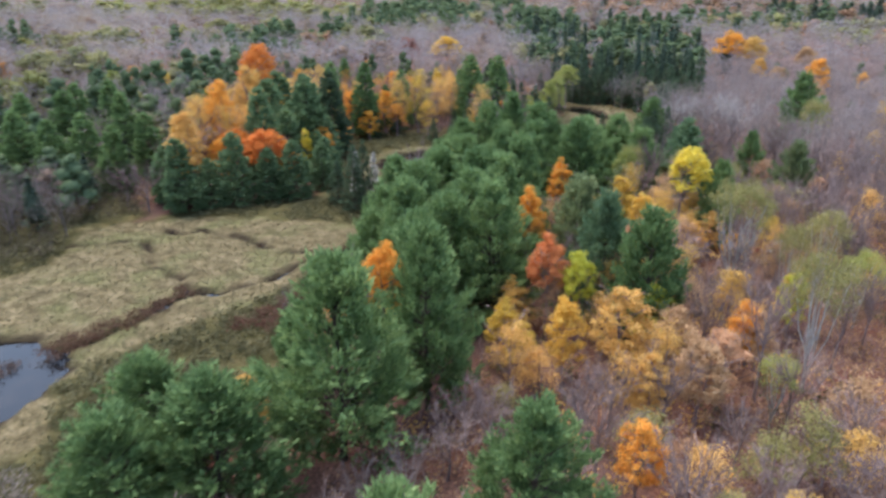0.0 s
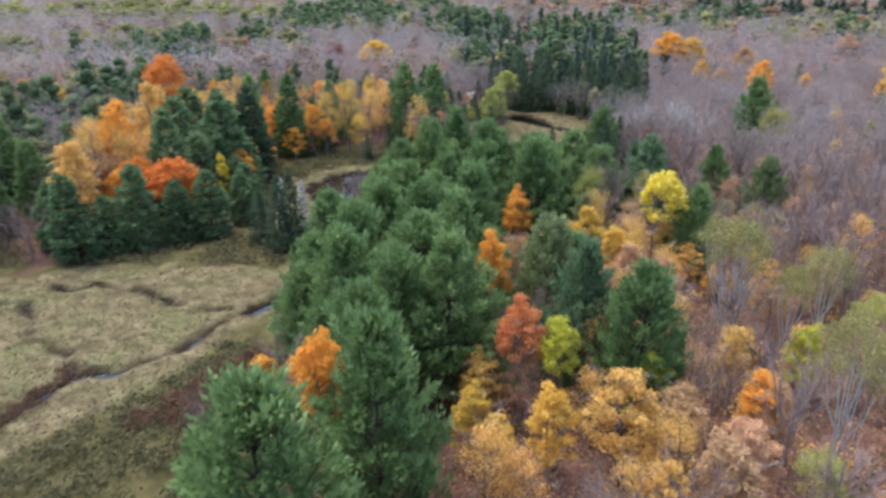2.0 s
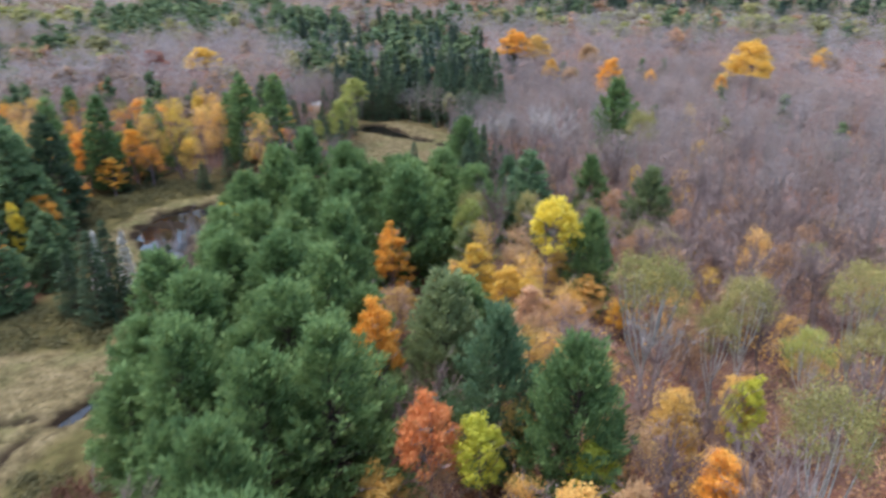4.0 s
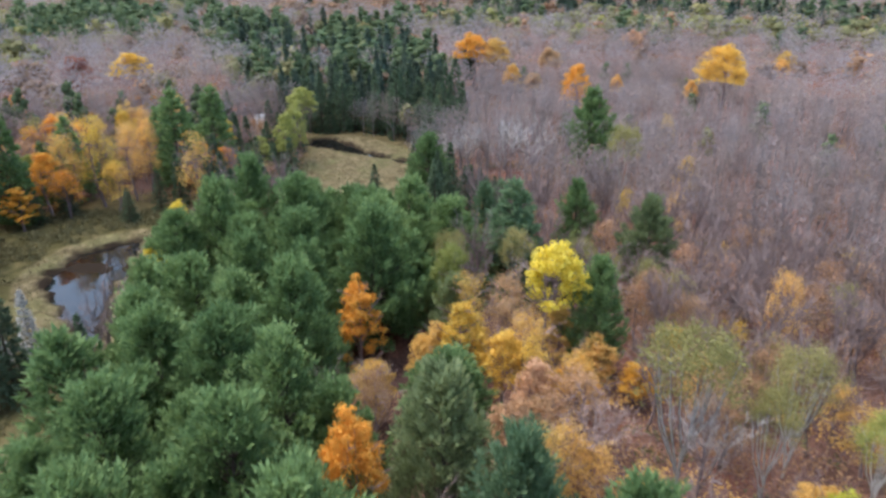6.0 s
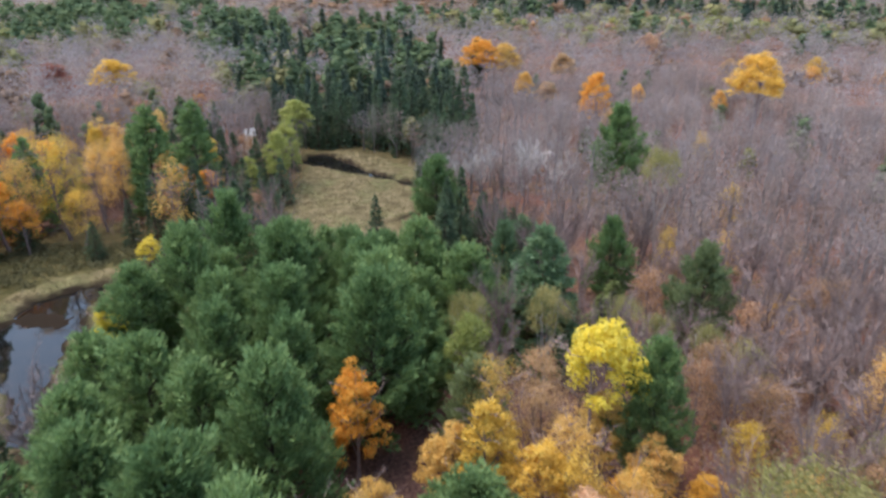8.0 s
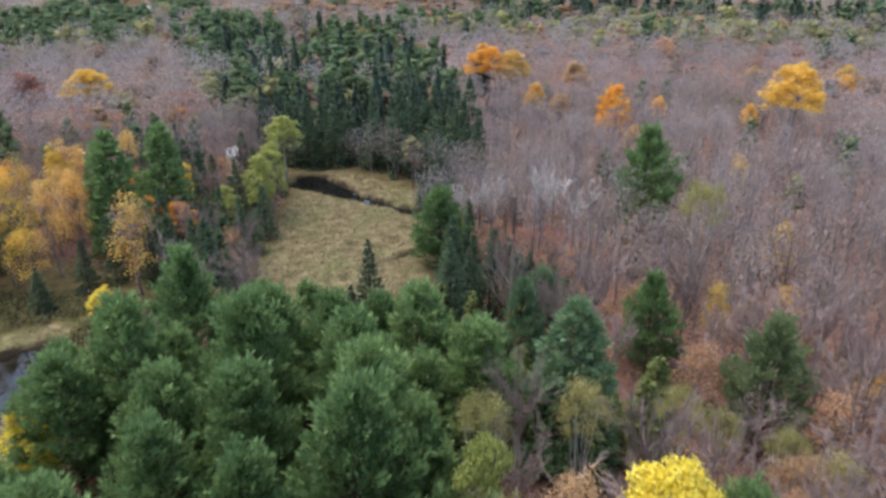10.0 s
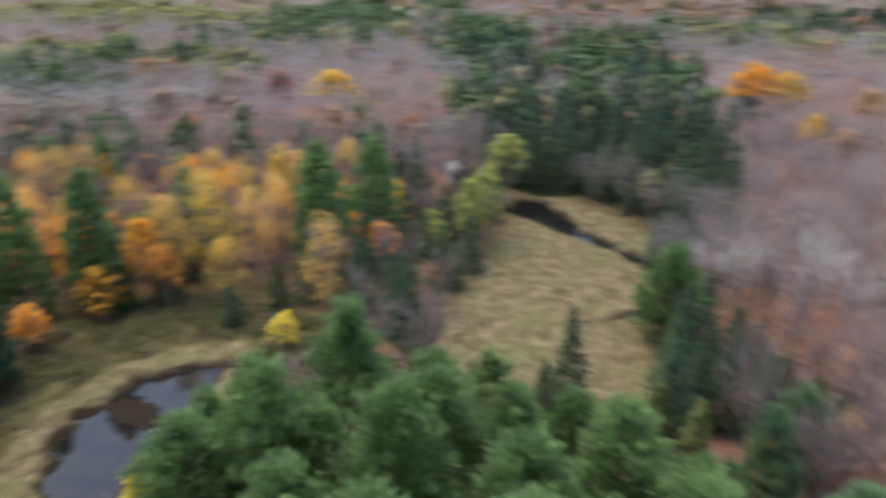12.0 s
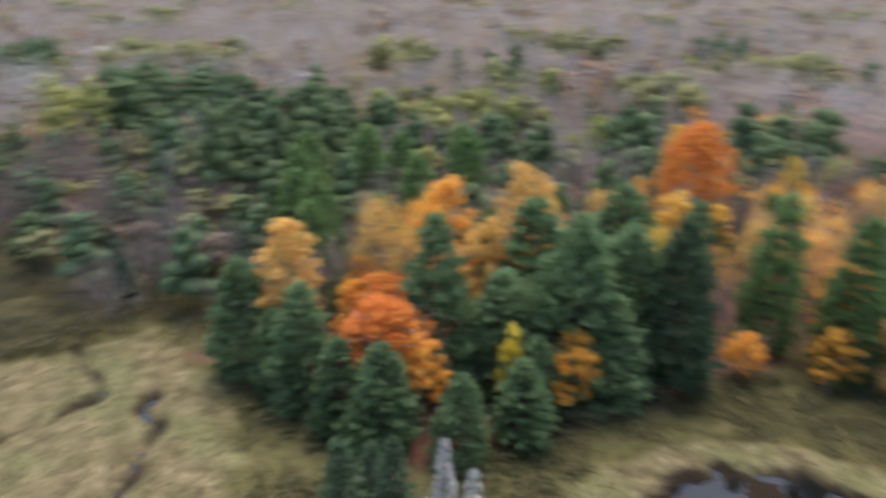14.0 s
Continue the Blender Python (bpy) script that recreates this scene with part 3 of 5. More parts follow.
def relief(x, y):
    """Height and cover (sedge, mud, heath) of the ground."""
    wob = waves(x, y, 9, 3) * 0.9 + waves(x, y, 3, 4) * 0.5
    sedge = np.maximum.reduce([step(poly_distance(x, y, MARSH) + wob, 1.2), step(poly_distance(x, y, MEADOW) + wob * 0.7, 1.2), step(poly_distance(x, y, BAND) + wob * 0.35, 0.8)])
    heath = np.maximum(step(poly_distance(x, y, HEATH) + wob, 2.5), np.maximum(np.maximum(0.8 * step(poly_distance(x, y, RIDGE) - 3 + wob, 3), 0.85 * step(poly_distance(x, y, MEADOW) - 5 + wob, 3)), np.maximum(step(poly_distance(x, y, THICKET) + wob, 3), 0.85 * step(poly_distance(x, y, RIM) + wob, 3))))
    cut = np.full(x.shape, 9.0)
    for line, half in STREAMS:
        cut = np.minimum(cut, line_distance(x + waves(x, y, 5, 8) * 0.5, y + waves(x, y, 5, 9) * 0.5, line) - half * (0.5 + 0.62 * waves(x, y, 14, 5)))
    for poly, k in POOLS:
        cut = np.minimum(cut, poly_distance(x, y, poly) + waves(x, y, 5, 6) * (1.5 if poly is POND else 0.5) + (0.3 if poly is POND else 0))
    pond = poly_distance(x, y, POND)
    mud = step(cut - 0.4 + waves(x, y, 6, 12) * 0.6, 0.8)
    mud = np.maximum(mud, step(pond + 0.2 + waves(x, y, 5, 14) * 0.7, 0.8))
    z = waves(x, y, 25, 1) * 0.12 + sedge * (waves(x, y, 2.4, 7) * 0.13 + 0.10) + heath * waves(x, y, 2.3, 10) * 0.12
    z = z - np.clip(0.5 - cut / 0.9, 0, 1) * 1.0
    for poly in MUDBARS:
        bar = poly_distance(x, y, poly) + waves(x, y, 3, 16) * 0.7
        z = np.where(bar < -0.3, np.maximum(z, -0.56 - np.clip(bar, -1.2, 0.5) * 0.12), z)
    return z, np.column_stack([sedge.ravel(), mud.ravel(), heath.ravel()])


def land(x, y):
    return float(relief(np.array([float(x)]), np.array([float(y)]))[0][0]) - 0.05


def grid_lines(lo, hi, pitch, far_lo, far_hi):
    mid = np.arange(lo, hi + 0.01, pitch)
    grow = pitch * 1.35 ** np.arange(1, 40)
    out = np.cumsum(grow)
    return np.concatenate([(lo - out[lo - out > far_lo])[::-1], mid, hi + out[hi + out < far_hi]])


gx = grid_lines(-78, 72, 0.78, -4200, 4200)
gy = grid_lines(40, 236, 0.78, -4200, 4200)
GX, GY = np.meshgrid(gx, gy)
gz, cover = relief(GX, GY)
far = np.maximum(np.maximum(-78 - GX, GX - 72), np.maximum(40 - GY, GY - 236)) > 3
gz = np.where(far, 0, gz)
# open grass far to the west and beside the river
cover[(far & ((GX < -150) | (GY > 480))).ravel(), 2] = 0.7
nxg, nyg = len(gx), len(gy)
idx = np.arange(nxg * nyg).reshape(nyg, nxg)
quads = np.stack([idx[:-1, :-1], idx[:-1, 1:], idx[1:, 1:], idx[1:, :-1]], -1).reshape(-1, 4)
ground = new("ground", mesh_of("ground", np.column_stack([GX.ravel(), GY.ravel(), gz.ravel()]), quads, GROUND, cover))
ground.data.polygons.foreach_set("use_smooth", np.ones(len(quads), bool))
tagged(ground, "flat valley floor of leaf litter, heath and tan sedge marsh", "ground", kind="structure")


def sheet(name, x0, x1, y0, y1, z, label):
    n = 24
    xs, ys = np.meshgrid(np.linspace(x0, x1, n), np.linspace(y0, y1, n))
    i = np.arange(n * n).reshape(n, n)
    q = np.stack([i[:-1, :-1], i[:-1, 1:], i[1:, 1:], i[1:, :-1]], -1).reshape(-1, 4)
    return tagged(new(name, mesh_of(name, np.column_stack([xs.ravel(), ys.ravel(), np.full(n * n, z)]), q, WATER)), label, "water", kind="structure")


sheet("water", -78, 70, 45, 232, -0.52, "dark still peaty water in pond and brooks")

# the far river, a pale strip between woods
rc = np.array([(27, 800), (30, 770), (25, 735), (23, 705), (20, 690), (13, 676), (12, 660), (17, 645), (20, 600)], float)
rw = np.array([12, 12, 11, 11, 12, 11, 9, 7, 5], float)
rv = np.concatenate([rc - np.column_stack([rw, 0 * rw]), rc + np.column_stack([rw, 0 * rw])])
rf = np.array([[k, k + 9, k + 10, k + 1] for k in range(8)])
tagged(new("river", mesh_of("river", np.column_stack([rv, np.full(18, 0.25)]), rf, WATER)), "pale river bend between distant woods", "river", kind="structure")


# ---- the pines of the belt ----
def pines(*rows):
    for x, y, h, r in rows:
        tree("white_pine", x, y, h, r * 1.14, "pine")


for x, y, h, r in ((-9.3, 54.5, 21.6, 6.6), (-18, 46.5, 15, 6), (-24.5, 51, 14, 5.6), (-24.5, 43, 13.5, 5.4)):
    tree("white_pine", x, y, h, r, "pine", "dense green white pine at the edge of the heath")
pines((-1.6, 62.5, 21.3, 4.4), (-2.8, 72.3, 19.4, 3.8), (5.7, 82, 20, 5), (-5.1, 89, 18, 4.6), (0.5, 81, 18.5, 4.2))
tree("white_pine", 23.6, 75, 18.5, 4.5, "pine")
tree("white_pine", 20.2, 82, 18.5, 4.7, "mist")
tree("white_pine", 18.8, 91, 17.5, 4.8, "sage")
pines((4.3, 124, 15.5, 4.2), (26.3, 129, 17.6, 4.2), (6.5, 42, 15.5, 4.7), (-3.4, 33, 15.5, 4.5), (-4, 99, 17.5, 4.3), (4, 93, 18, 4.4))
pines((15, 151.7, 18.5, 4.3), (9.5, 143, 18, 4.2), (21.8, 145, 15.5, 4.2), (34.6, 140, 16, 3.8), (10.4, 127.5, 15.8, 4), (12.3, 113.5, 18, 4.5), (5, 106.3, 17.5, 4.6))
pines((24.7, 103.4, 10.5, 4.0), (9, 100, 18.5, 4.5), (0.2, 130.8, 13, 3.8), (19, 139, 18.5, 4.2), (27, 135.7, 16.6, 4.2), (32.4, 133, 12.8, 3.6), (37.3, 133, 14.7, 3.8), (23.4, 122.4, 18.5, 4.6))
pines((43.6, 107.6, 15.3, 2.9), (61.3, 139, 12.6, 3), (28, 144.8, 14, 3.4), (0, 112, 16, 4.4), (-1, 120, 14.5, 4), (16, 122, 16, 4), (17, 131, 16.5, 4), (51.2, 174.5, 12.8, 3.8), (4, 141, 15, 4), (3.5, 149, 12, 3.2), (12, 136, 15, 4), (8, 119, 15, 4), (2, 100, 14, 3.8), (29, 125, 14, 3.6))
pines((-2, 107, 13, 3.6), (7.5, 88, 15, 3.6), (0, 91, 15, 3.6), (13, 144, 14, 3.6), (22, 152, 13, 3.6), (33, 147, 12, 3.2), (40, 138, 12, 3.2), (-6, 80, 14, 3.6), (12, 97, 14, 3.4), (-9.6, 91.5, 12.5, 3.6), (-8.6, 98.5, 14, 3.6))
tree("white_pine", 86.5, 173.5, 19.6, 5.2, "pine", "lone dark green white pine above leafless hardwoods")
tree("layered_pine", 45, 128.5, 17.6, 4.8, "mist", "pale blue-green white pine with layered boughs")
tree("white_pine", 47.5, 143, 12.5, 2.6, "mist")
tree("white_pine", 53.4, 148.8, 10.5, 2.6, "mist")
tree("white_pine", 63.5, 124, 14.3, 4.2, "sage")
tree("white_pine", 30.2, 115, 12, 3.2, "sage")

# ---- conifers round the wet meadow and the marsh ----
def spruces(tone, *rows):
    for x, y, h, r in rows:
        tree("spruce", x, y, h, r, tone)


spruces("spruce", (36.5, 162, 11.2, 2.3), (33.5, 160, 6.5, 1.7), (46.5, 160, 11, 2.7), (44, 154, 12.5, 2.8), (80, 247, 14.5, 2.6), (-16.5, 127, 13, 3), (-15, 130.5, 13, 2.7), (-20, 130.5, 9, 2.4), (26.5, 163, 5, 1.3))
spruces("spruce", (54, 155, 8.5, 2.1), (57, 158, 8, 2), (57, 196, 8, 2.4), (60, 199, 9.5, 2.6), (63, 203, 10, 2.6), (61, 192, 8, 2.4))
for x, y, h, r in ((7.3, 197, 20.8, 4.8), (15, 202, 20, 4.5), (-20, 186, 20, 3.6), (-28.2, 183, 20.5, 3.6)):
    tree("layered_pine", x, y, h, r, "pine", "tall dark green pine at the edge of the heath")
for x, y, h, r in ((-29.5, 156.5, 21.5, 4.8), (-38.4, 169, 20.6, 4.6), (-38, 156, 20.3, 4.4), (-37, 144, 20.6, 3.4), (-26.5, 166.5, 21, 3.6), (-31, 163.5, 19, 4.4), (-27.5, 159, 13, 3.8), (-33, 149.5, 15, 3.8), (-34, 176, 19, 3)):
    tree("layered_pine", x, y, h, r * 1.22, "spruce" if x == -26.5 else "teal", "broad dark pine with layered boughs in the clump beside the heath")
for x, y, h, r in ((-48, 126, 14.5, 3.8), (-29, 134.8, 11.8, 3.4), (-25, 147.5, 9.5, 3), (-33.5, 132, 11.2, 3.2), (-27, 150, 10.5, 2.8), (-52, 131, 12.5, 3.4), (-39, 130, 14.5, 3.6), (-24.5, 141, 9.8, 2.8), (-43.5, 128.5, 10, 3)):
    tree("layered_pine", x, y, h, r, "teal")
for x, y, h, r in ((-86, 142, 13, 4), (-78.6, 140, 12, 3.8), (-72, 141, 13, 4), (-65, 138, 11.5, 3.6), (-92, 156, 14, 4.2), (-84, 159, 14, 4.4), (-78, 169, 15, 4.2), (-97, 147, 13, 4), (-70, 156, 14, 4), (-62, 147, 12, 3.6), (-88, 172, 14, 4)):
    tree("layered_pine", x, y, h * 1.25, r, "pine")
for x, y, h in ((-17, 135.5, 9.8), (-13.6, 136.3, 9.2)):
    tree("spruce", x, y, h, 1.5, "dead", "dead spruce with a bleached grey crown beside the pond", fine=0.6)

# ---- coloured trees ----
def coloured(kind, tone, *rows):
    for x, y, h, r in rows:
        tree(kind, x, y, h, r, tone)


coloured("tall_maple", "orange", (11.7, 90.5, 15.8, 2.4), (-6, 66.5, 17.5, 2.6))
coloured("maple", "orange", (20, 117, 12.6, 2.5), (-26.3, 154, 10.5, 2.8), (112, 218, 16.5, 4))
coloured("thin_maple", "amber", (-1, 193, 15, 3.2), (-12, 190, 15, 3.4))
coloured("maple", "amber", (26, 111, 9, 2.6), (19.1, 66.3, 12.4, 3.2), (-48, 131, 18, 4), (8.5, 77, 8.5, 2.4), (-19, 59, 6.5, 2.2))
coloured("maple", "amber", (19.3, 57.8, 9.5, 2.2), (35.5, 77.9, 9, 2.4), (42.4, 78.3, 9, 2.2), (25.5, 75.5, 8, 2))
coloured("maple", "gold", (28.5, 109, 12, 2.6))
coloured("thin_maple", "amber", (31, 113, 13, 3), (34, 106, 11, 3), (-34, 187, 16, 3.8), (2, 197, 15, 3))
coloured("thin_maple", "gold", (-6.5, 191, 17.5, 4.4), (-32, 169, 17, 3.6))
coloured("maple", "peach", (34.2, 68, 8.5, 2.2))
coloured("birch", "lime", (32, 58.4, 9, 2.2), (51.8, 80, 11, 2.8))
coloured("maple", "peach", (24.7, 58.8, 11, 3.0), (28, 62, 10, 3), (25, 68, 9, 2.8), (31, 99, 10, 2.6), (27, 96, 9, 2.4))
coloured("thin_maple", "amber", (22, 63, 10, 3), (34, 70, 9, 2.8), (27, 76, 9, 2.4), (64, 101.7, 12, 2.6), (37, 101, 9, 2.6))
coloured("maple", "orange", (-46.5, 149, 21, 4), (-15, 189, 12, 3.4), (-24, 190, 13, 3.2), (12, 198, 9, 3), (16, 197, 8, 3))
coloured("broad_maple", "orange", (109, 277, 19.5, 7))
coloured("broad_maple", "amber", (115, 273, 18, 6))
coloured("tall_maple", "peach", (130, 262, 15, 4), (121, 232, 14, 3))
coloured("tall_maple", "yellow", (39.3, 109.6, 16.5, 3.4))
# single coloured crowns among the grey hardwoods
coloured("tall_maple", "peach", (108, 234.6, 12, 3), (104.7, 200.6, 11.5, 2.4), (201.6, 312, 14, 4.5), (186, 250, 12, 3.6))
coloured("tall_maple", "amber", (104.3, 240, 14, 2.6), (144, 209, 11.5, 2), (208.6, 236, 13, 4.5), (130.6, 225, 11.5, 2), (198, 228, 12, 3))
coloured("thin_maple", "amber", (107.8, 174.7, 11.5, 2.4), (92, 150, 10, 2.4), (78, 136, 9, 2.4))
coloured("broad_maple", "gold", (141, 194.5, 23, 6.4), (1.5, 291, 16.5, 6.5))
coloured("maple", "lime", (-93, 206, 15, 4.4))
coloured("maple", "gold", (-84.4, 218.4, 14, 2.8))
coloured("maple", "yellow", (5.3, 174.5, 5, 1.9), (-29, 148.5, 11, 1.5))
coloured("thin_maple", "gold", (-4, 187, 10, 3))
coloured("maple", "gold", (12.9, 66.8, 10.8, 2.4), (31, 105, 10.5, 2.6), (-40, 178, 18, 3.8))
coloured("tall_maple", "red", (12.4, 77, 14.2, 2.7))
coloured("thin_maple", "peach", (12.8, 76, 9, 2.3))
coloured("maple", "gold", (6.8, 71, 8.5, 2.2), (8.6, 68, 7.5, 1.8))
coloured("thin_maple", "red", (7.7, 203, 6, 2.4))
coloured("thin_maple", "orange", (10, 208, 11, 2.6))
coloured("maple", "lime", (16.3, 203, 9, 2.2))
coloured("maple", "gold", (18.2, 207.5, 11, 2.2))
spruces("spruce", (-2.3, 181, 6.5, 1.7), (-12.3, 189, 9, 1.9), (3, 185.5, 8, 1.9), (11.5, 185, 9.5, 2), (-17, 186, 6, 1.6))
coloured("maple", "crimson", (-14, 299, 15, 5.5))
coloured("thin_maple", "red", (10, 193, 7, 2.6))
coloured("thin_maple", "rust", (66, 162, 6, 2.5))
coloured("maple", "yellow", (0.9, 141, 10, 2.3))
coloured("tall_maple", "lime", (31.3, 119, 14, 2.2), (39, 228, 13.5, 3.8))
coloured("tall_maple", "citron", (15.6, 75.5, 12.6, 2.2))
coloured("broad_maple", "flame", (-47.3, 187.5, 24.3, 5.6), (-35.5, 137.5, 13.5, 5), (-41, 139.5, 13, 4.2))
coloured("maple", "amber", (-40, 151, 18, 3.8), (-41.7, 157.5, 23, 4.2))
coloured("thin_maple", "amber", (-44, 143, 17, 4), (-49, 142, 19, 3.6), (-41, 145, 16.5, 3.2), (-52, 150, 18, 4), (-46, 160, 19, 4))
coloured("thin_maple", "amber", (21, 79.5, 10, 2.8), (25.2, 81, 10.5, 2.4), (34.2, 76.5, 10, 2.8), (17.4, 59, 9, 2.6))
coloured("thin_maple", "peach", (28.8, 75, 9.5, 2.6))
coloured("maple", "amber", (40.5, 110, 9, 2.6), (42, 105, 7, 2.4))
coloured("maple", "citron", (24, 73, 9.5, 2.4), (41.6, 76.4, 10, 2))
coloured("maple", "orange", (33, 69, 9.5, 2.4), (16.2, 48, 9, 2.2), (38.5, 103, 6, 2.6), (44.5, 101, 5.5, 2.2))
coloured("thin_maple", "gold", (33, 103.5, 10, 3), (50.5, 103.5, 7, 2.2), (57, 101.5, 7.5, 2.2), (69.8, 138, 10, 1.8), (48.5, 145, 8.5, 2.2))
coloured("maple", "orange", (-48, 140, 12.5, 3), (-43.5, 137, 11.5, 2.6), (-31, 139.5, 11.5, 2.8), (-19, 183, 8, 3), (-24.5, 176, 6, 2.4))
coloured("thin_maple", "orange", (-47, 145, 18.5, 3.6), (-12, 187, 9, 3))
coloured("thin_maple", "peach", (35.2, 98, 9, 2.8), (31, 97, 8, 2.8), (36, 113, 9, 3))
coloured("birch", "olive", (61.7, 83.5, 15, 4), (44.8, 84.8, 12.5, 2.6), (57.9, 77.8, 11, 3.6))
coloured("maple", "lime", (30, 203, 12.5, 3), (33, 208, 14, 3), (24, 199, 9, 2.4))
coloured("birch", "olive", (39.2, 88.7, 17.5, 4.4), (38.4, 65.2, 17, 3.8), (42.5, 123.5, 12.6, 2.6), (51.5, 122.4, 10.5, 2.4), (80.3, 153.4, 16.5, 3.2), (50, 87, 14, 3.2), (48, 62, 15, 3.6))
coloured("bare_tree", "dusk", (-55, 126.5, 10, 4.6), (-60, 129, 9, 4))
coloured("bare_tree", "pale", (60, 175.5, 13.5, 4), (66.5, 172, 14, 4), (72.5, 171.5, 12.5, 3.6), (58.6, 181, 12, 3), (71, 178, 13.5, 3.8), (38.8, 85.8, 13, 3.6), (84, 190, 12, 3.4))
coloured("birch", "olive", (33.9, 124.4, 13.6, 2.3), (57, 116, 9, 2), (55, 121, 8, 2))
coloured("bare_tree", "grey", (21, 57, 11, 3), (16, 58, 10, 3), (13, 56, 9, 2.8), (29, 70, 12, 3), (37, 76, 12, 3), (33, 57, 12, 3), (44, 70, 13, 3), (32.8, 64, 15.2, 3.8), (35.5, 121, 13.2, 2.4), (99, 145, 14, 2.5), (-48, 139, 17, 4))

for x, y, h, r in ((41, 146.6, 7, 2.4), (38.5, 144, 8, 2.6), (42.4, 152.9, 8.5, 2.2), (45.3, 150.5, 8, 2), (41.7, 129.8, 8.5, 2.8), (51.8, 127.3, 8.5, 2.8), (43.2, 134.5, 7, 2.4), (45.6, 132.3, 7.5, 2.6), (50.4, 131, 7, 2.4), (55.8, 130.5, 8, 2.8), (40, 141, 6.5, 2.2), (46, 140, 6, 2.4), (50, 137, 6.5, 2.4)):
    tree("spruce", x, y, h, r, "cedar", "olive-green bushy cedar beside the wet meadow", fine=0.6)
spruces("spruce", (48.8, 164.5, 12, 2.6), (50.5, 156.5, 11, 2.2), (52.8, 153.5, 9.5, 2), (54.5, 156, 9, 2.2), (47.8, 157, 10, 2))
# dense dark conifers between the heath and the second meadow
rng = np.random.default_rng(77)
BANK = [(13, 176), (19, 172), (22.5, 176), (24.3, 182), (30.6, 198), (37.4, 216), (38, 227), (31, 224), (26, 212), (18, 204), (12, 190)]
SIDE = [(48, 163), (60, 152), (64, 160), (58, 170), (51, 172)]
bank = np.array([(x, y) for x in np.arange(10, 66, 3.1) for y in np.arange(150, 230, 3.1)])
bank = bank + rng.uniform(-1.1, 1.1, bank.shape)
for poly in (BANK, SIDE):
    for x, y in bank[(poly_distance_of(bank, poly) < 0)]:
        if min(math.hypot(x - a, y - b) - c for a, b, c in standing) < 0.4:
            continue
        v = rng.random()
        if v < 0.72:
            tree("spruce", x, y, rng.uniform(5.5, 12), rng.uniform(1.6, 2.5), "spruce", fine=0.5)
        elif v < 0.9:
            tree("bare_tree", x, y, rng.uniform(8, 12), 2.2, "grey")
        else:
            tree("thin_maple", x, y, rng.uniform(7, 10), 2.2, "rust", fine=0.5)

# ---- the woods that fill the rest ----
OPEN = [MARSH, MEADOW, POND, BAND]
BELT = [(-11, 56), (-5, 50), (3, 62), (8, 74), (9, 86), (11, 100), (13, 112), (22, 127), (42, 132), (40, 147), (30, 158), (14, 158), (2, 146), (-4, 128), (-8, 112), (-8, 92), (-8, 72)]


def pick(rng, chances):
    v = rng.random() * sum(c for k, c in chances)
    for k, c in chances:
        v -= c
        if v <= 0:
            return k
    return chances[0][0]


# stands of one character in the woods beyond: centre, half-widths, mixture
MIXES = {
    "pine": [(("white_pine", "pine", 17, 5.2), 7), (("maple", "olive", 14, 4.6), 0.7), (("bare_tree", "mauve", 15, 4), 0.8)],
    "mixed": [(("white_pine", "pine", 17, 4.8), 3), (("maple", "olive", 15, 5), 2), (("bare_tree", "mauve", 15, 4.4), 2), (("maple", "lime", 14, 4.4), 0.5)],
    "lime": [(("maple", "lime", 16, 5.4), 4), (("maple", "olive", 16, 5.4), 3), (("bare_tree", "mauve", 15, 4.4), 1.2)],
    "olive": [(("maple", "olive", 17, 6), 5), (("bare_tree", "mauve", 15, 4.4), 1.5), (("maple", "lime", 15, 5), 0.5)],
    "bare": [(("bare_tree", "mauve", 16, 4.6), 9), (("maple", "rust", 13, 4), 0.5)],
    "dusk": [(("bare_tree", "dusk", 10, 4), 4), (("maple", "olive", 9, 3.8), 1.4), (("white_pine", "pine", 11, 3.8), 1), (("maple", "rust", 8, 3.2), 0.8), (("spruce", "cedar", 6, 2.2), 1)],
    "rust": [(("maple", "rust", 15, 5), 4), (("maple", "peach", 15, 5), 2), (("bare_tree", "mauve", 15, 4.6), 4)],
    "orange": [(("maple", "orange", 14, 4.4), 1.6), (("maple", "peach", 14, 4.4), 1.6), (("maple", "rust", 13, 4), 1.2), (("bare_tree", "mauve", 14, 4.2), 4)],
}
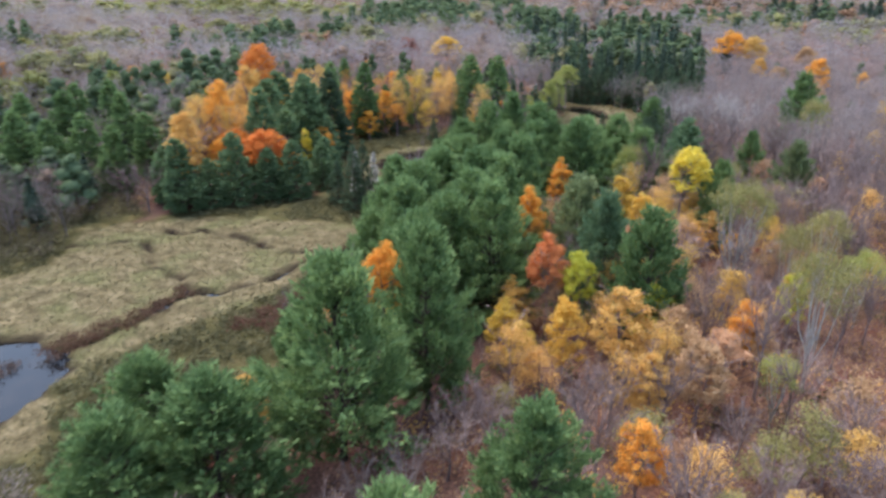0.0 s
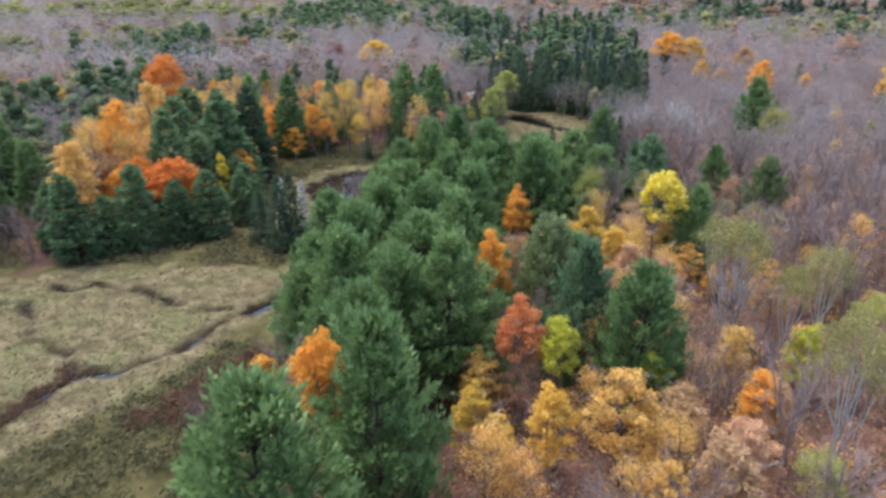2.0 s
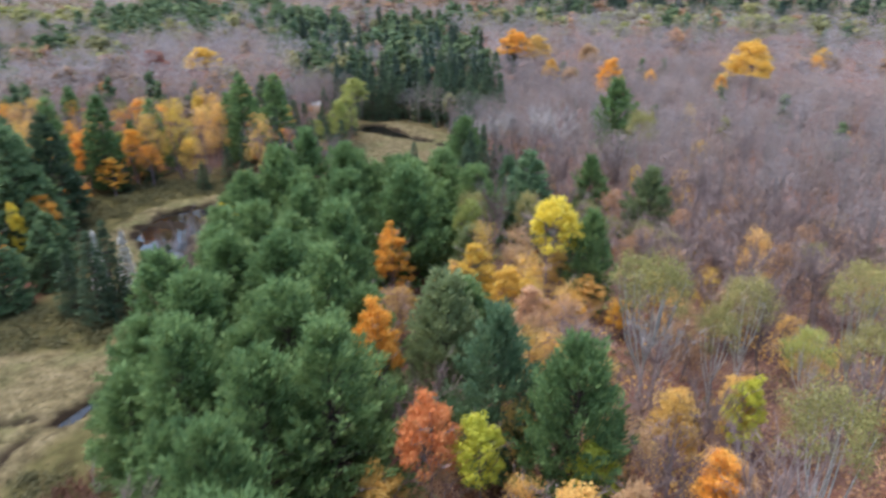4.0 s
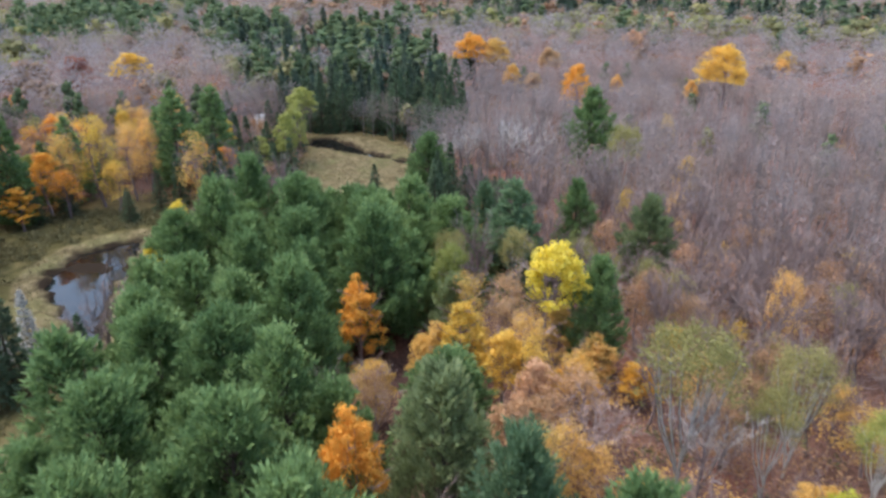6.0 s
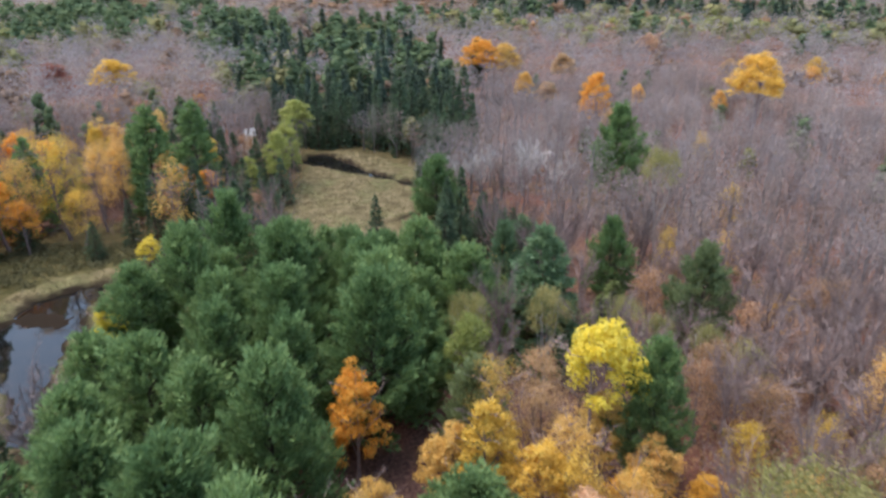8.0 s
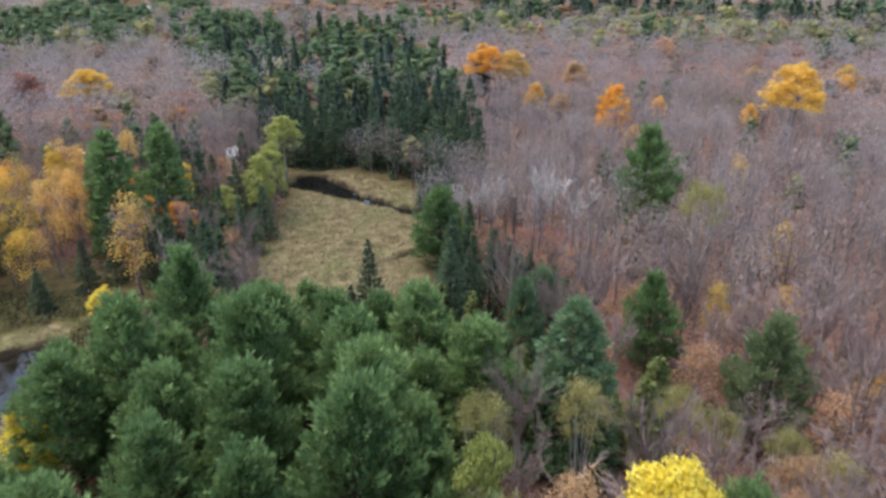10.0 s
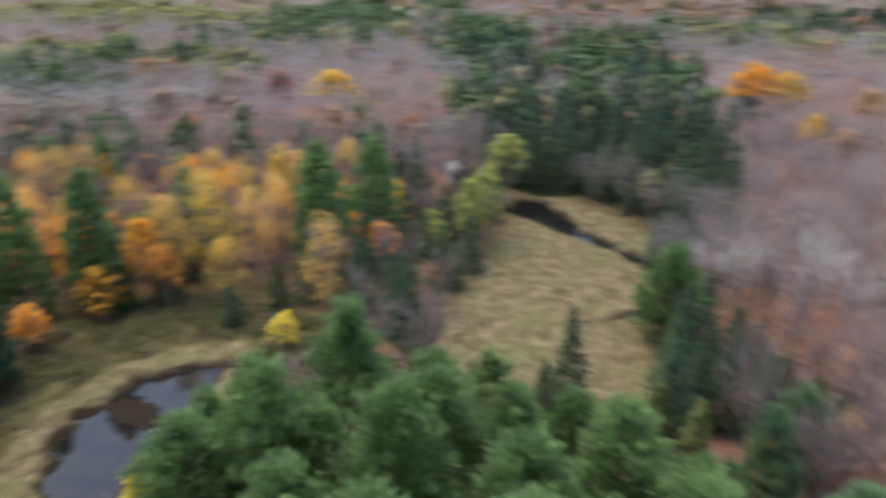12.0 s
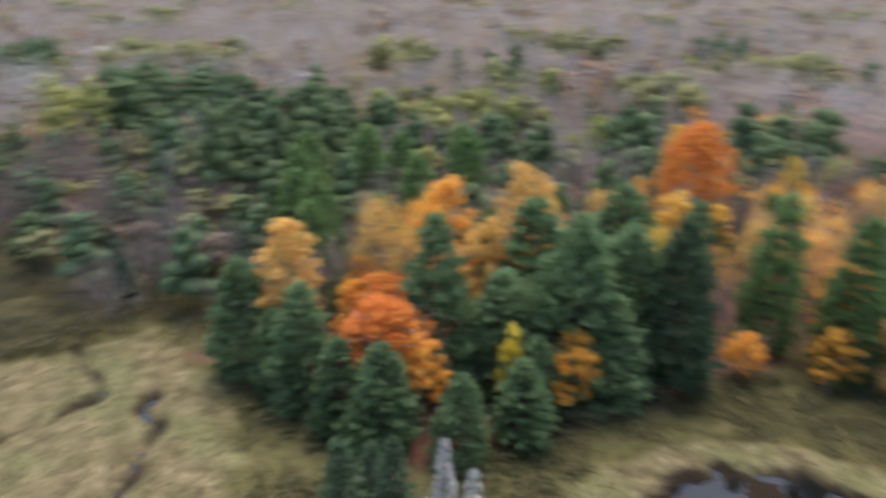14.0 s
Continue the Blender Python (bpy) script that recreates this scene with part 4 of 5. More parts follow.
STANDS = [
    ("lime", [(-190, 605, 95, 55), (-124, 560, 60, 45), (-39, 335, 14, 9), (-114, 386, 36, 15), (-162, 227, 14, 10), (-129, 181, 14, 9), (-117, 187, 9, 8), (-122, 196, 14, 9), (-166, 299, 9, 9), (-170, 109, 18, 9)]),
    ("pine", [(-93, 377, 22, 14), (-61, 360, 22, 13), (-67, 302, 13, 8), (-101, 324, 14, 11), (-81, 308, 12, 9), (-82, 345, 12, 9), (-15, 543, 44, 70), (-26, 418, 14, 16), (-213, 363, 15, 10), (-183, 231, 15, 10), (-171, 131, 20, 20), (-157, 168, 12, 8),
              (-124, 146, 27, 24), (-90, 184, 14, 7), (-78, 237, 12, 8), (-201, 345, 14, 9), (-248, 95, 25, 18), (-78, 205, 9, 7), (-8, 640, 20, 70), (48, 650, 18, 90), (60, 460, 26, 60), (108, 400, 22, 36), (158, 476, 14, 12), (184, 465, 11, 10), (210, 453, 10, 10)]),
    ("olive", [(-50, 348, 20, 13), (-248, 140, 32, 26), (-226, 210, 20, 16), (-156, 330, 22, 17), (-245, 301, 45, 18), (-132, 256, 14, 9)]),
    ("mixed", [(-34, 454, 42, 38), (2, 436, 26, 34), (-85, 246, 12, 9)]),
    ("bare", [(14, 332, 26, 26), (-358, 192, 60, 50)]),
    ("dusk", [(-103, 104, 22, 16), (-85, 124, 20, 9), (-130, 112, 22, 12)]),
    ("rust", [(160, 555, 75, 45)]),
    ("orange", [(201, 212, 24, 11)]),
]


def stand_at(x, y):
    wob = 1 + 0.22 * math.sin(x * 0.13 + y * 0.07) + 0.12 * math.sin(y * 0.31 - x * 0.2)
    for mix, places in STANDS:
        for a, b, p, q in places:
            if ((x - a) / p) ** 2 + ((y - b) / q) ** 2 < wob:
                return MIXES[mix]
    return None


def wood_kind(rng, x, y, belt, ridge, b):
    """What grows at a place: kind, tone, height, radius."""
    if belt:
        return pick(rng, [(("white_pine", "pine", 15 if y < 136 else 9.5, 4 if y < 136 else 3.2), 5), (("bare_tree", "grey", 11, 2.4), 0.7), (("thin_maple", "rust", 7, 2.2), 0.8)])
    if ridge:
        return pick(rng, [(("spruce", "spruce", 14, 2.7), 8), (("spruce", "spruce", 17, 3.2), 2), (("thin_maple", "olive", 10, 2.6), 0.5)])
    stand = stand_at(x, y) if x < -66 or y > 225 or x > 150 else None
    if stand:
        return pick(rng, stand)
    if -6 < x < 12 and 133 < y < 180:
        return pick(rng, [(("spruce", "spruce", 7, 1.8), 3), (("bare_tree", "grey", 9, 2.4), 3)])
    if 10 < x < 36 and 160 < y < 228:
        return pick(rng, [(("spruce", "spruce", 10, 2.2), 7), (("bare_tree", "grey", 11, 2.6), 2.5), (("thin_maple", "olive", 10, 2.6), 1.2), (("maple", "lime", 9, 2.4), 0.6), (("thin_maple", "rust", 8, 2.4), 1)])
    if (-62 < x < 12 and 178 < y < 222) or (-56 < x < -28 and 128 < y < 185):
        return pick(rng, [(("thin_maple", "amber", 13, 3), 1.8), (("thin_maple", "orange", 12, 3), 1.6), (("maple", "orange", 12, 2.6), 0.5), (("maple", "gold", 12, 2.4), 0.4), (("thin_maple", "rust", 12, 3), 1.2), (("bare_tree", "grey", 12.5, 3), 3), (("layered_pine", "pine", 15, 3), 0.9), (("spruce", "spruce", 9, 2.2), 1.3), (("maple", "lime", 10, 2.4), 0.4)])
    if x < 13 and y < 63:
        return pick(rng, [(("bare_tree", "grey", 8, 2.6), 4), (("thin_maple", "olive", 6, 2.2), 1.2), (("thin_maple", "rust", 6, 2.2), 1), (("spruce", "cedar", 5, 1.8), 0.6)])
    if y < 54:
        return pick(rng, [(("bare_tree", "grey", 9.5, 2.8), 3.5), (("thin_maple", "rust", 8, 2.6), 2.2), (("thin_maple", "olive", 8, 2.6), 1.3), (("thin_maple", "amber", 8, 2.5), 1.5)])
    if x > 40 and y < 118:
        return pick(rng, [(("bare_tree", "grey", 11.5, 2.9), 6.5), (("thin_maple", "rust", 8, 2.6), 1.8), (("thin_maple", "olive", 8, 2.6), 0.5), (("thin_maple", "amber", 7, 2.4), 0.6), (("thin_maple", "peach", 7, 2.4), 0.5)])
    if x > -5 and y < 118:
        return pick(rng, [(("bare_tree", "grey", 11, 2.8), 3.0), (("thin_maple", "rust", 9, 2.8), 2.4), (("thin_maple", "peach", 9, 2.7), 2.6), (("thin_maple", "amber", 9, 2.7), 3.0), (("maple", "amber", 8, 2.3), 0.5), (("thin_maple", "olive", 9, 2.6), 1.2)])
    if x > 24 + max(0, 200 - y) * 0.1:
        return pick(rng, [(("bare_tree", "grey", 12.5, 3), 9), (("thin_maple", "rust", 9, 2.6), 1.6), (("thin_maple", "amber", 7, 2.2), 0.3), (("white_pine", "pine", 12, 2.8), 0.2), (("maple", "olive", 10, 2.6), 0.15)])
    if x < -56 and y < 150:
        return pick(rng, [(("white_pine", "pine", 12, 3.8), 2.4), (("bare_tree", "dusk", 8, 3.4), 2.6), (("spruce", "spruce", 9, 2.6), 1.6), (("thin_maple", "olive", 6, 2.8), 0.4)])
    if x < -58 and y < 215:
        return pick(rng, [(("white_pine", "pine", 14, 4.2), 2.5 if y < 185 else 0.8), (("maple", "olive", 13, 4.2), 1.2 if y > 160 else 0.2), (("bare_tree", "grey", 13, 3.8), 4), (("maple", "rust", 9, 3.4), 0.6), (("maple", "lime", 12, 4), 0.5 if y > 165 else 0)])
    return pick(rng, [(("bare_tree", "grey", 12.5, 3), 4.5), (("thin_maple", "amber", 12, 3), 1.4), (("thin_maple", "rust", 12, 3), 1.6), (("maple", "orange", 12, 2.9), 0.8), (("white_pine", "pine", 14, 3), max(0.9 + b, 0.1)), (("thin_maple", "olive", 12, 3), 0.9), (("spruce", "spruce", 10, 2), 0.5)])


rng = np.random.default_rng(11)
thickets = {}


def put_wood(x, y, kind, tone, h, r):
    """Trees near the flight stand singly; the thousands beyond are joined."""
    d = math.hypot(x - 15, y - 100)
    if (d < 70 and y > 25 or (-58 < x < 38 and 128 < y < 228) or (kind == "spruce" and x > 36 and y < 262)) and len(standing) < 820:
        tree(kind, x, y, h, r, tone, fine=1.0 if (d < 46 and kind != "white_pine") or kind == "bare_tree" else 0.5)
    else:
        thickets.setdefault((kind, tone, 0.2 if y < 8 else 0.5 if d < 125 and y > 22 else 0.3), []).append((x, y, h, r))


named = list(standing)
cells = np.array([(gx0, gy0) for gx0 in np.arange(-150, 175, 4.1) for gy0 in np.arange(-30, 262, 4.1)])
cells = cells[np.argsort(np.hypot(cells[:, 0] - 15, cells[:, 1] - 100))] + rng.uniform(-1.8, 1.8, cells.shape)
wx, wy = cells[:, 0].copy(), cells[:, 1].copy()
clear = np.minimum.reduce([poly_distance(wx, wy, p) for p in OPEN]) > 1.5
clear &= poly_distance(wx, wy, HEATH) > 0
in_belt, in_ridge, mood = poly_distance(wx, wy, BELT) < 0, poly_distance(wx, wy, RIDGE) < 0, waves(wx, wy, 60, 21)
taken = np.array([(a, b, c) for a, b, c in named])
for x, y, bel, rid, b in zip(wx[clear], wy[clear], in_belt[clear], in_ridge[clear], mood[clear]):
    w = wood_kind(rng, x, y, bel, rid, b)
    kind, tone, h, r = w
    room = np.hypot(taken[:, 0] - x, taken[:, 1] - y) - taken[:, 2]
    if room.min() < r * (0.55 if kind != "bare_tree" else 0.35):
        continue
    k = rng.uniform(0.75, 1.2) if not rid else rng.uniform(0.5, 1.25)
    put_wood(x, y, kind, tone, h * k, r * (rng.uniform(0.85, 1.15) if kind != "bare_tree" else rng.uniform(0.8, 1.45)))
    if kind == "white_pine":
        taken = np.vstack([taken, (x, y, r * 0.8)])

BASE = {"pine": (0.112, 0.156, 0.082), "spruce": (0.074, 0.104, 0.074), "teal": (0.100, 0.150, 0.098), "cedar": (0.100, 0.112, 0.050), "orange": (0.42, 0.205, 0.075), "amber": (0.34, 0.23, 0.095), "yellow": (0.46, 0.37, 0.09), "flame": (0.42, 0.15, 0.06),
        "red": (0.38, 0.13, 0.10), "lime": (0.270, 0.268, 0.104), "olive": (0.232, 0.225, 0.112), "rust": (0.255, 0.180, 0.138), "gold": (0.42, 0.285, 0.07), "grey": (0.300, 0.248, 0.242), "peach": (0.33, 0.20, 0.128), "mauve": (0.305, 0.268, 0.272), "tan": (0.345, 0.278, 0.228), "dusk": (0.150, 0.122, 0.120)}


PHI = (1 + 5 ** 0.5) / 2
ICO = unit(np.array([(-1, PHI, 0), (1, PHI, 0), (-1, -PHI, 0), (1, -PHI, 0), (0, -1, PHI), (0, 1, PHI), (0, -1, -PHI), (0, 1, -PHI), (PHI, 0, -1), (PHI, 0, 1), (-PHI, 0, -1), (-PHI, 0, 1)], float))
ICO_FACES = np.array([(0, 11, 5), (0, 5, 1), (0, 1, 7), (0, 7, 10), (0, 10, 11), (1, 5, 9), (5, 11, 4), (11, 10, 2), (10, 7, 6), (7, 1, 8), (3, 9, 4), (3, 4, 2), (3, 2, 6), (3, 6, 8), (3, 8, 9), (4, 9, 5), (2, 4, 11), (6, 2, 10), (8, 6, 7), (9, 8, 1)])


def boughs(rng, centres, radii, flat=0.85):
    """Rounded uneven masses of foliage."""
    n = len(centres)
    v = ICO * rng.uniform(0.72, 1.18, (n, 12, 1)) * radii[:, None, None] * [1, 1, flat] + centres[:, None]
    return v.reshape(-1, 3), (ICO_FACES + np.arange(n)[:, None, None] * 12).reshape(-1, 3)


def shingles(rng, centres, radii, n, size):
    """Leaf sprays lying on the outside of the boughs."""
    i = rng.integers(0, len(centres), n)
    out = unit(rng.normal(size=(n, 3)) + [0, 0, 0.35])
    c = centres[i] + out * radii[i][:, None] * [1, 1, 0.85]
    way = unit(np.cross(out, rng.normal(size=(n, 3))) + out * rng.uniform(-0.1, 0.3, (n, 1)))
    ln = rng.uniform(0.6, 1.2, n) * size
    side = unit(np.cross(way, out)) * (ln * 0.42)[:, None]
    return np.stack([c + side, c - side, c + way * ln[:, None]], 1).reshape(-1, 3), np.arange(n * 3).reshape(-1, 3)


def far_crown(rng, kind, fine):
    """A light crown with its stem for woods seen from afar: fine 0.5 near, 0.3, 0.2, and 0.1 at the skyline."""
    level = 3 if fine > 0.4 else 2 if fine > 0.25 else 1 if fine > 0.15 else 0
    stem = rods([[0, 0, -0.3]], [[0, 0, 8.5]], 0.12, 0.04) if level > 1 else (np.zeros((0, 3)), np.zeros((0, 3), int))
    if kind in ("spruce", "layered_pine"):
        n = (50, 90, 130, 260)[level]
        u = rng.random(n) ** 0.75
        rad = (2.4 * (1 - u) ** (0.9 if kind == "spruce" else 0.65) + 0.1) * rng.uniform(0.6, 1.05, n)
        az = rng.uniform(0, 6.283, n)
        c = np.column_stack([np.cos(az) * rad, np.sin(az) * rad, 1.0 + u * 8.6])
        way = unit(np.column_stack([np.cos(az), np.sin(az), np.full(n, -0.15)]) + rng.normal(0, 0.3, (n, 3)))
        k = (1.5, 1.2, 1.0, 0.75)[level]
        lv = blades(rng, c - way * 0.5, way, rng.uniform(0.8, 1.3, n) * k, rng.uniform(0.28, 0.42, n) * k, 1.5)
        core = ICO * rng.uniform(0.8, 1.05, (12, 1)) * [1.55, 1.55, 4.1]
        core[:, :2] *= np.clip(0.8 - core[:, 2:] / 5.5, 0.08, 1.4)
        return joined(lv, (core + [0, 0, 4.9], ICO_FACES)), stem
    if kind == "bare_tree":
        n = (60, 160, 300, 430)[level]
        p0, mid, end = fan(rng, 6, (2.0, 5.0), (7.2, 9.4), 1.9)
        d = unit(rng.normal(size=(n, 3)) + [0, 0, 0.25])
        c = d * (rng.random((n, 1)) ** 0.45) * [2.25, 2.25, 3.3] + [0, 0, 6.3]
        c[:, :2] *= np.clip(1.25 - np.abs(c[:, 2:] - 6.3) * 0.1, 0.6, 1.1)
        way = unit(d * [0.5, 0.5, 0.3] + rng.normal(0, 0.4, (n, 3)) + [0, 0, 0.55])
        lv = blades(rng, c, way, rng.uniform(0.25, 0.62, n) * (2.6, 1.5, 1, 1)[level], rng.uniform(0.03, 0.052, n) * (3.4, 1.7, 1.15, 0.9)[level])
        if level > 1:
            stem = joined(stem, rods(p0, mid, 0.05, 0.035), rods(mid, end, 0.035, 0.012))
        return lv, stem
    m = (5, 8, 9, 11)[level] if kind == "white_pine" else (4, 6, 8, 11)[level]
    if kind == "white_pine":
        u = (np.arange(m) + rng.uniform(0.2, 0.8, m)) / m
        az = np.arange(m) * 2.4 + rng.uniform(0, 6)
        rad = 1.45 * (1 - u) ** 0.75
        centres = np.column_stack([np.cos(az) * rad, np.sin(az) * rad, 2.0 + u * 7.0])
        radii = (1.55 - 0.75 * u) * rng.uniform(0.8, 1.15, m)
    else:
        d = unit(rng.normal(size=(m, 3)) + [0, 0, 0.15])
        centres = d * rng.uniform(0.4, 0.75, (m, 1)) * [2.0, 2.0, 3.8] + [0, 0, 5.8]
        radii = rng.uniform(0.85, 1.25, m) * (1.25 if level < 2 else 1.0)
    if kind == "thin_maple" and level > 1:
        # open crowns: loose leaves between the leaders
        p0, mid, end = fan(rng, 5, (2.0, 5.0), (7.4, 9.4), 2.0)
        radii = radii * rng.uniform(0.3, 1.1, m)
        return shingles(rng, centres, radii, 90 if level == 2 else 170, 0.42), joined(stem, rods(p0, mid, 0.045, 0.03), rods(mid, end, 0.03, 0.012))
    leaves = shingles(rng, centres, radii * rng.uniform(0.8, 1.1, m), (40, 100, 170, 260)[level], (1.5, 0.95, 0.6, 0.45)[level])
    return joined(boughs(rng, centres, radii * (0.88 if kind == "white_pine" else 0.62)), leaves), stem


def join_woods(name, rows_by_kind, label):
    """Thousands of distant trees as one mesh, each tree with its own turn, size and tone."""
    rng = np.random.default_rng(len(name))
    vs, fs, cs, o = [], [], [], 0
    for (kind, tone, fine), rows in sorted(rows_by_kind.items()):
        protos = [far_crown(rng, kind, fine) for k in range(5)]
        for i, (x, y, h, r) in enumerate(rows):
            (lv, lf), (sv, sf) = protos[i % 5]
            a = rng.uniform(0, 6.283)
            ca, sa = math.cos(a) * r / SPREAD, math.sin(a) * r / SPREAD
            val = rng.uniform(0.86, 1.14)
            shift = rng.uniform(-0.06, 0.06)
            drift = 0.07 * math.sin(x * 0.031 + y * 0.017) + 0.06 * math.sin(y * 0.043 - x * 0.012 + 1.3)
            c = np.array(BASE[tone]) * (val + drift) * [1 + shift, 1, 1 - shift]
            for v, f, col in ((lv, lf, c), (sv, sf, (0.24, 0.21, 0.20) if kind in ("bare_tree", "maple", "thin_maple") else (0.07, 0.055, 0.045))):
                vs.append(np.column_stack([v[:, 0] * ca - v[:, 1] * sa + x, v[:, 0] * sa + v[:, 1] * ca + y, v[:, 2] * h / HEIGHT]))
                fs.append(f + o)
                cs.append(np.broadcast_to(col, (len(v), 3)))
                o += len(v)
    if not vs:
        return
    ob = new(name, mesh_of(name, np.concatenate(vs), np.concatenate(fs), FAR, np.concatenate(cs)))
    ob.data.polygons.foreach_set("use_smooth", np.ones(len(ob.data.polygons), bool))
    return tagged(ob, label, "woods", kind="stuff")


join_woods("woodland", thickets, "mixed autumn woodland of grey leafless trees, pines and maples")

# far woods to the skyline
distant = {}
rng = np.random.default_rng(29)
spots = []
for ring in range(82):
    rad = 150 * 1.033 ** ring
    gap = max(6.2, rad * 0.019)
    n = int(rad * 3.3 / gap)
    az = -1.15 + (np.arange(n) + rng.uniform(-0.5, 0.5, n)) * gap / rad
    rr = rad * rng.uniform(0.985, 1.015, n)
    spots.append(np.column_stack([10 - np.sin(az) * rr, 90 + np.cos(az) * rr, np.full(n, gap)]))
spots = np.concatenate(spots)
sx, sy = spots[:, 0], spots[:, 1]
field = np.hypot((sx + 222) / 40, (sy - 200) / 9) < 1
keep = ~field & ~((sx > -152) & (sx < 177) & (sy > -32) & (sy < 264)) & ~((np.abs(sx - 20) < 13) & (sy > 570) & (sy < 790))
spots = spots[keep]
for (x, y, gap), b, c in zip(spots, waves(spots[:, 0], spots[:, 1], 110, 31), waves(spots[:, 0], spots[:, 1], 75, 37)):
    east = x > 20 + (y - 200) * 0.12
    d = math.hypot(x - 15, y - 90)
    if c > 0.95 and d > 420:
        w = MIXES["mixed"]
    elif b > 0.8 and d > 420:
        w = MIXES["olive"]
    elif b < -0.95:
        w = MIXES["rust"]
    else:
        w = [(("bare_tree", "mauve", 16, 4.6), 6.5), (("bare_tree", "tan", 15, 4.4), 2.2), (("maple", "rust", 13, 4.4), 1.4), (("maple", "olive", 13, 4.4), 0.2), (("maple", "peach", 13, 4.2), 0.2)]
    if east and y < 330:
        w = [(("bare_tree", "mauve", 15, 4.2), 7), (("bare_tree", "tan", 14, 4), 1.8), (("maple", "rust", 11, 3.6), 0.8), (("maple", "peach", 13, 3.8), 0.2)]
    if 30 < x < 110 and 262 < y < 440:
        w = [(("white_pine", "pine", 16, 5.2), 4 + c * 3), (("spruce", "spruce", 17, 4), 3.5), (("maple", "olive", 13, 4), 1.6), (("bare_tree", "mauve", 14, 4), 3), (("maple", "rust", 12, 3.6), 0.8)]
    if 150 < x < 420 and 330 < d < 440:
        w = [(("maple", "olive", 15, 5), 3), (("maple", "lime", 15, 5), 0.5 + max(b, 0)), (("white_pine", "pine", 16, 4.6), 0.8), (("maple", "peach", 14, 4.4), 0.3), (("bare_tree", "mauve", 15, 4.4), 3)]
    if x > 120 and 460 < d < 540:
        w = [(("spruce", "spruce", 17, 4), 6), (("maple", "olive", 14, 4.4), 1), (("white_pine", "pine", 17, 4.4), 2)]
    if d > 540 and 60 < x < 420:
        w = MIXES["rust"]
    if d > 640:
        w = [(("bare_tree", "mauve", 16, 4.4), 5), (("bare_tree", "tan", 15, 4.4), 3), (("maple", "rust", 13, 4), 2.4), (("maple", "olive", 13, 4), 0.9), (("white_pine", "pine", 15, 4), 0.5)]
    kind, tone, h, r = pick(rng, stand_at(x, y) or w)
    s = rng.uniform(0.75, 1.25) * max(1.0, gap / 6.6)
    distant.setdefault((kind, tone, 0.2 if d < 600 else 0.1), []).append((x, y, h * rng.uniform(0.7, 1.2), r * s))
join_woods("far_woods", distant, "distant autumn forest running to the skyline")

# ---- small buildings far off ----
def plain_material(name, colour, rough):
    m, n, l, b = nodes_of(name, rough, 0.3)
    g = world_noise(n, l, 2.0, 4)
    r = ramp(n, [(0.3, tuple(c * 0.85 for c in colour)), (0.7, colour)])
    l.new(g.outputs[0], r.inputs[0])
    l.new(r.outputs[0], b.inputs["Base Color"])
    return m


PAINT, TIN, GLASS = plain_material("white_clapboard", (0.62, 0.62, 0.61), 0.6), plain_material("pale_sheet_metal_roof", (0.55, 0.56, 0.58), 0.5), plain_material("dark_window_glass", (0.03, 0.035, 0.04), 0.1)


def box(x0, x1, y0, y1, z0, z1):
    v = np.array([(x, y, z) for z in (z0, z1) for y in (y0, y1) for x in (x0, x1)], float)
    f = np.array([(0, 2, 3, 1), (4, 5, 7, 6), (0, 1, 5, 4), (2, 6, 7, 3), (0, 4, 6, 2), (1, 3, 7, 5)])
    return v, f


def house(x, y, turn, length, depth, wall, rise, label):
    """A small gabled building: walls, two roof slopes with eaves, a door and windows."""
    ob = new("house")
    ob.matrix_basis = pose(x, y, 0, 0, 0, turn)
    a, b = length / 2, depth / 2
    v = np.array([(-a, -b, -0.2), (a, -b, -0.2), (a, b, -0.2), (-a, b, -0.2), (-a, -b, wall), (a, -b, wall), (a, b, wall), (-a, b, wall), (-a, 0, wall + rise), (a, 0, wall + rise)])
    f = [(0, 1, 5, 4), (2, 3, 7, 6), (0, 4, 8), (0, 8, 7), (0, 7, 3), (1, 2, 6), (1, 6, 9), (1, 9, 5)]
    me = bpy.data.meshes.new("wall")
    me.from_pydata(v.tolist(), [], f)
    me.materials.append(PAINT)
    parts = [new("wall", me)]
    for s in (-1, 1):
        e = 0.35
        slope = rise / b
        top, low = wall + rise, wall - e * slope
        rv = [(-a - e, 0, top), (a + e, 0, top), (a + e, s * (b + e), low), (-a - e, s * (b + e), low)]
        rv += [(p, q, r + 0.12) for p, q, r in rv]
        rf = [(0, 1, 2, 3), (4, 7, 6, 5), (0, 4, 5, 1), (1, 5, 6, 2), (2, 6, 7, 3), (3, 7, 4, 0)]
        me = bpy.data.meshes.new("roof")
        me.from_pydata(rv, [], rf)
        me.materials.append(TIN)
        parts.append(new("roof", me))
    for s in (-1, 1):
        for k in (-0.3, 0.3):
            parts.append(new("window", mesh_of("window", *box(k * length - 0.45, k * length + 0.45, s * b - 0.04, s * b + 0.04, wall * 0.4, wall * 0.8), GLASS)))
    parts.append(new("door", mesh_of("door", *box(-0.45, 0.45, -b - 0.05, -b + 0.03, 0, 2.05), GLASS)))
    for p in parts:
        p.parent = ob
    return tagged(ob, label, "house", "far buildings")


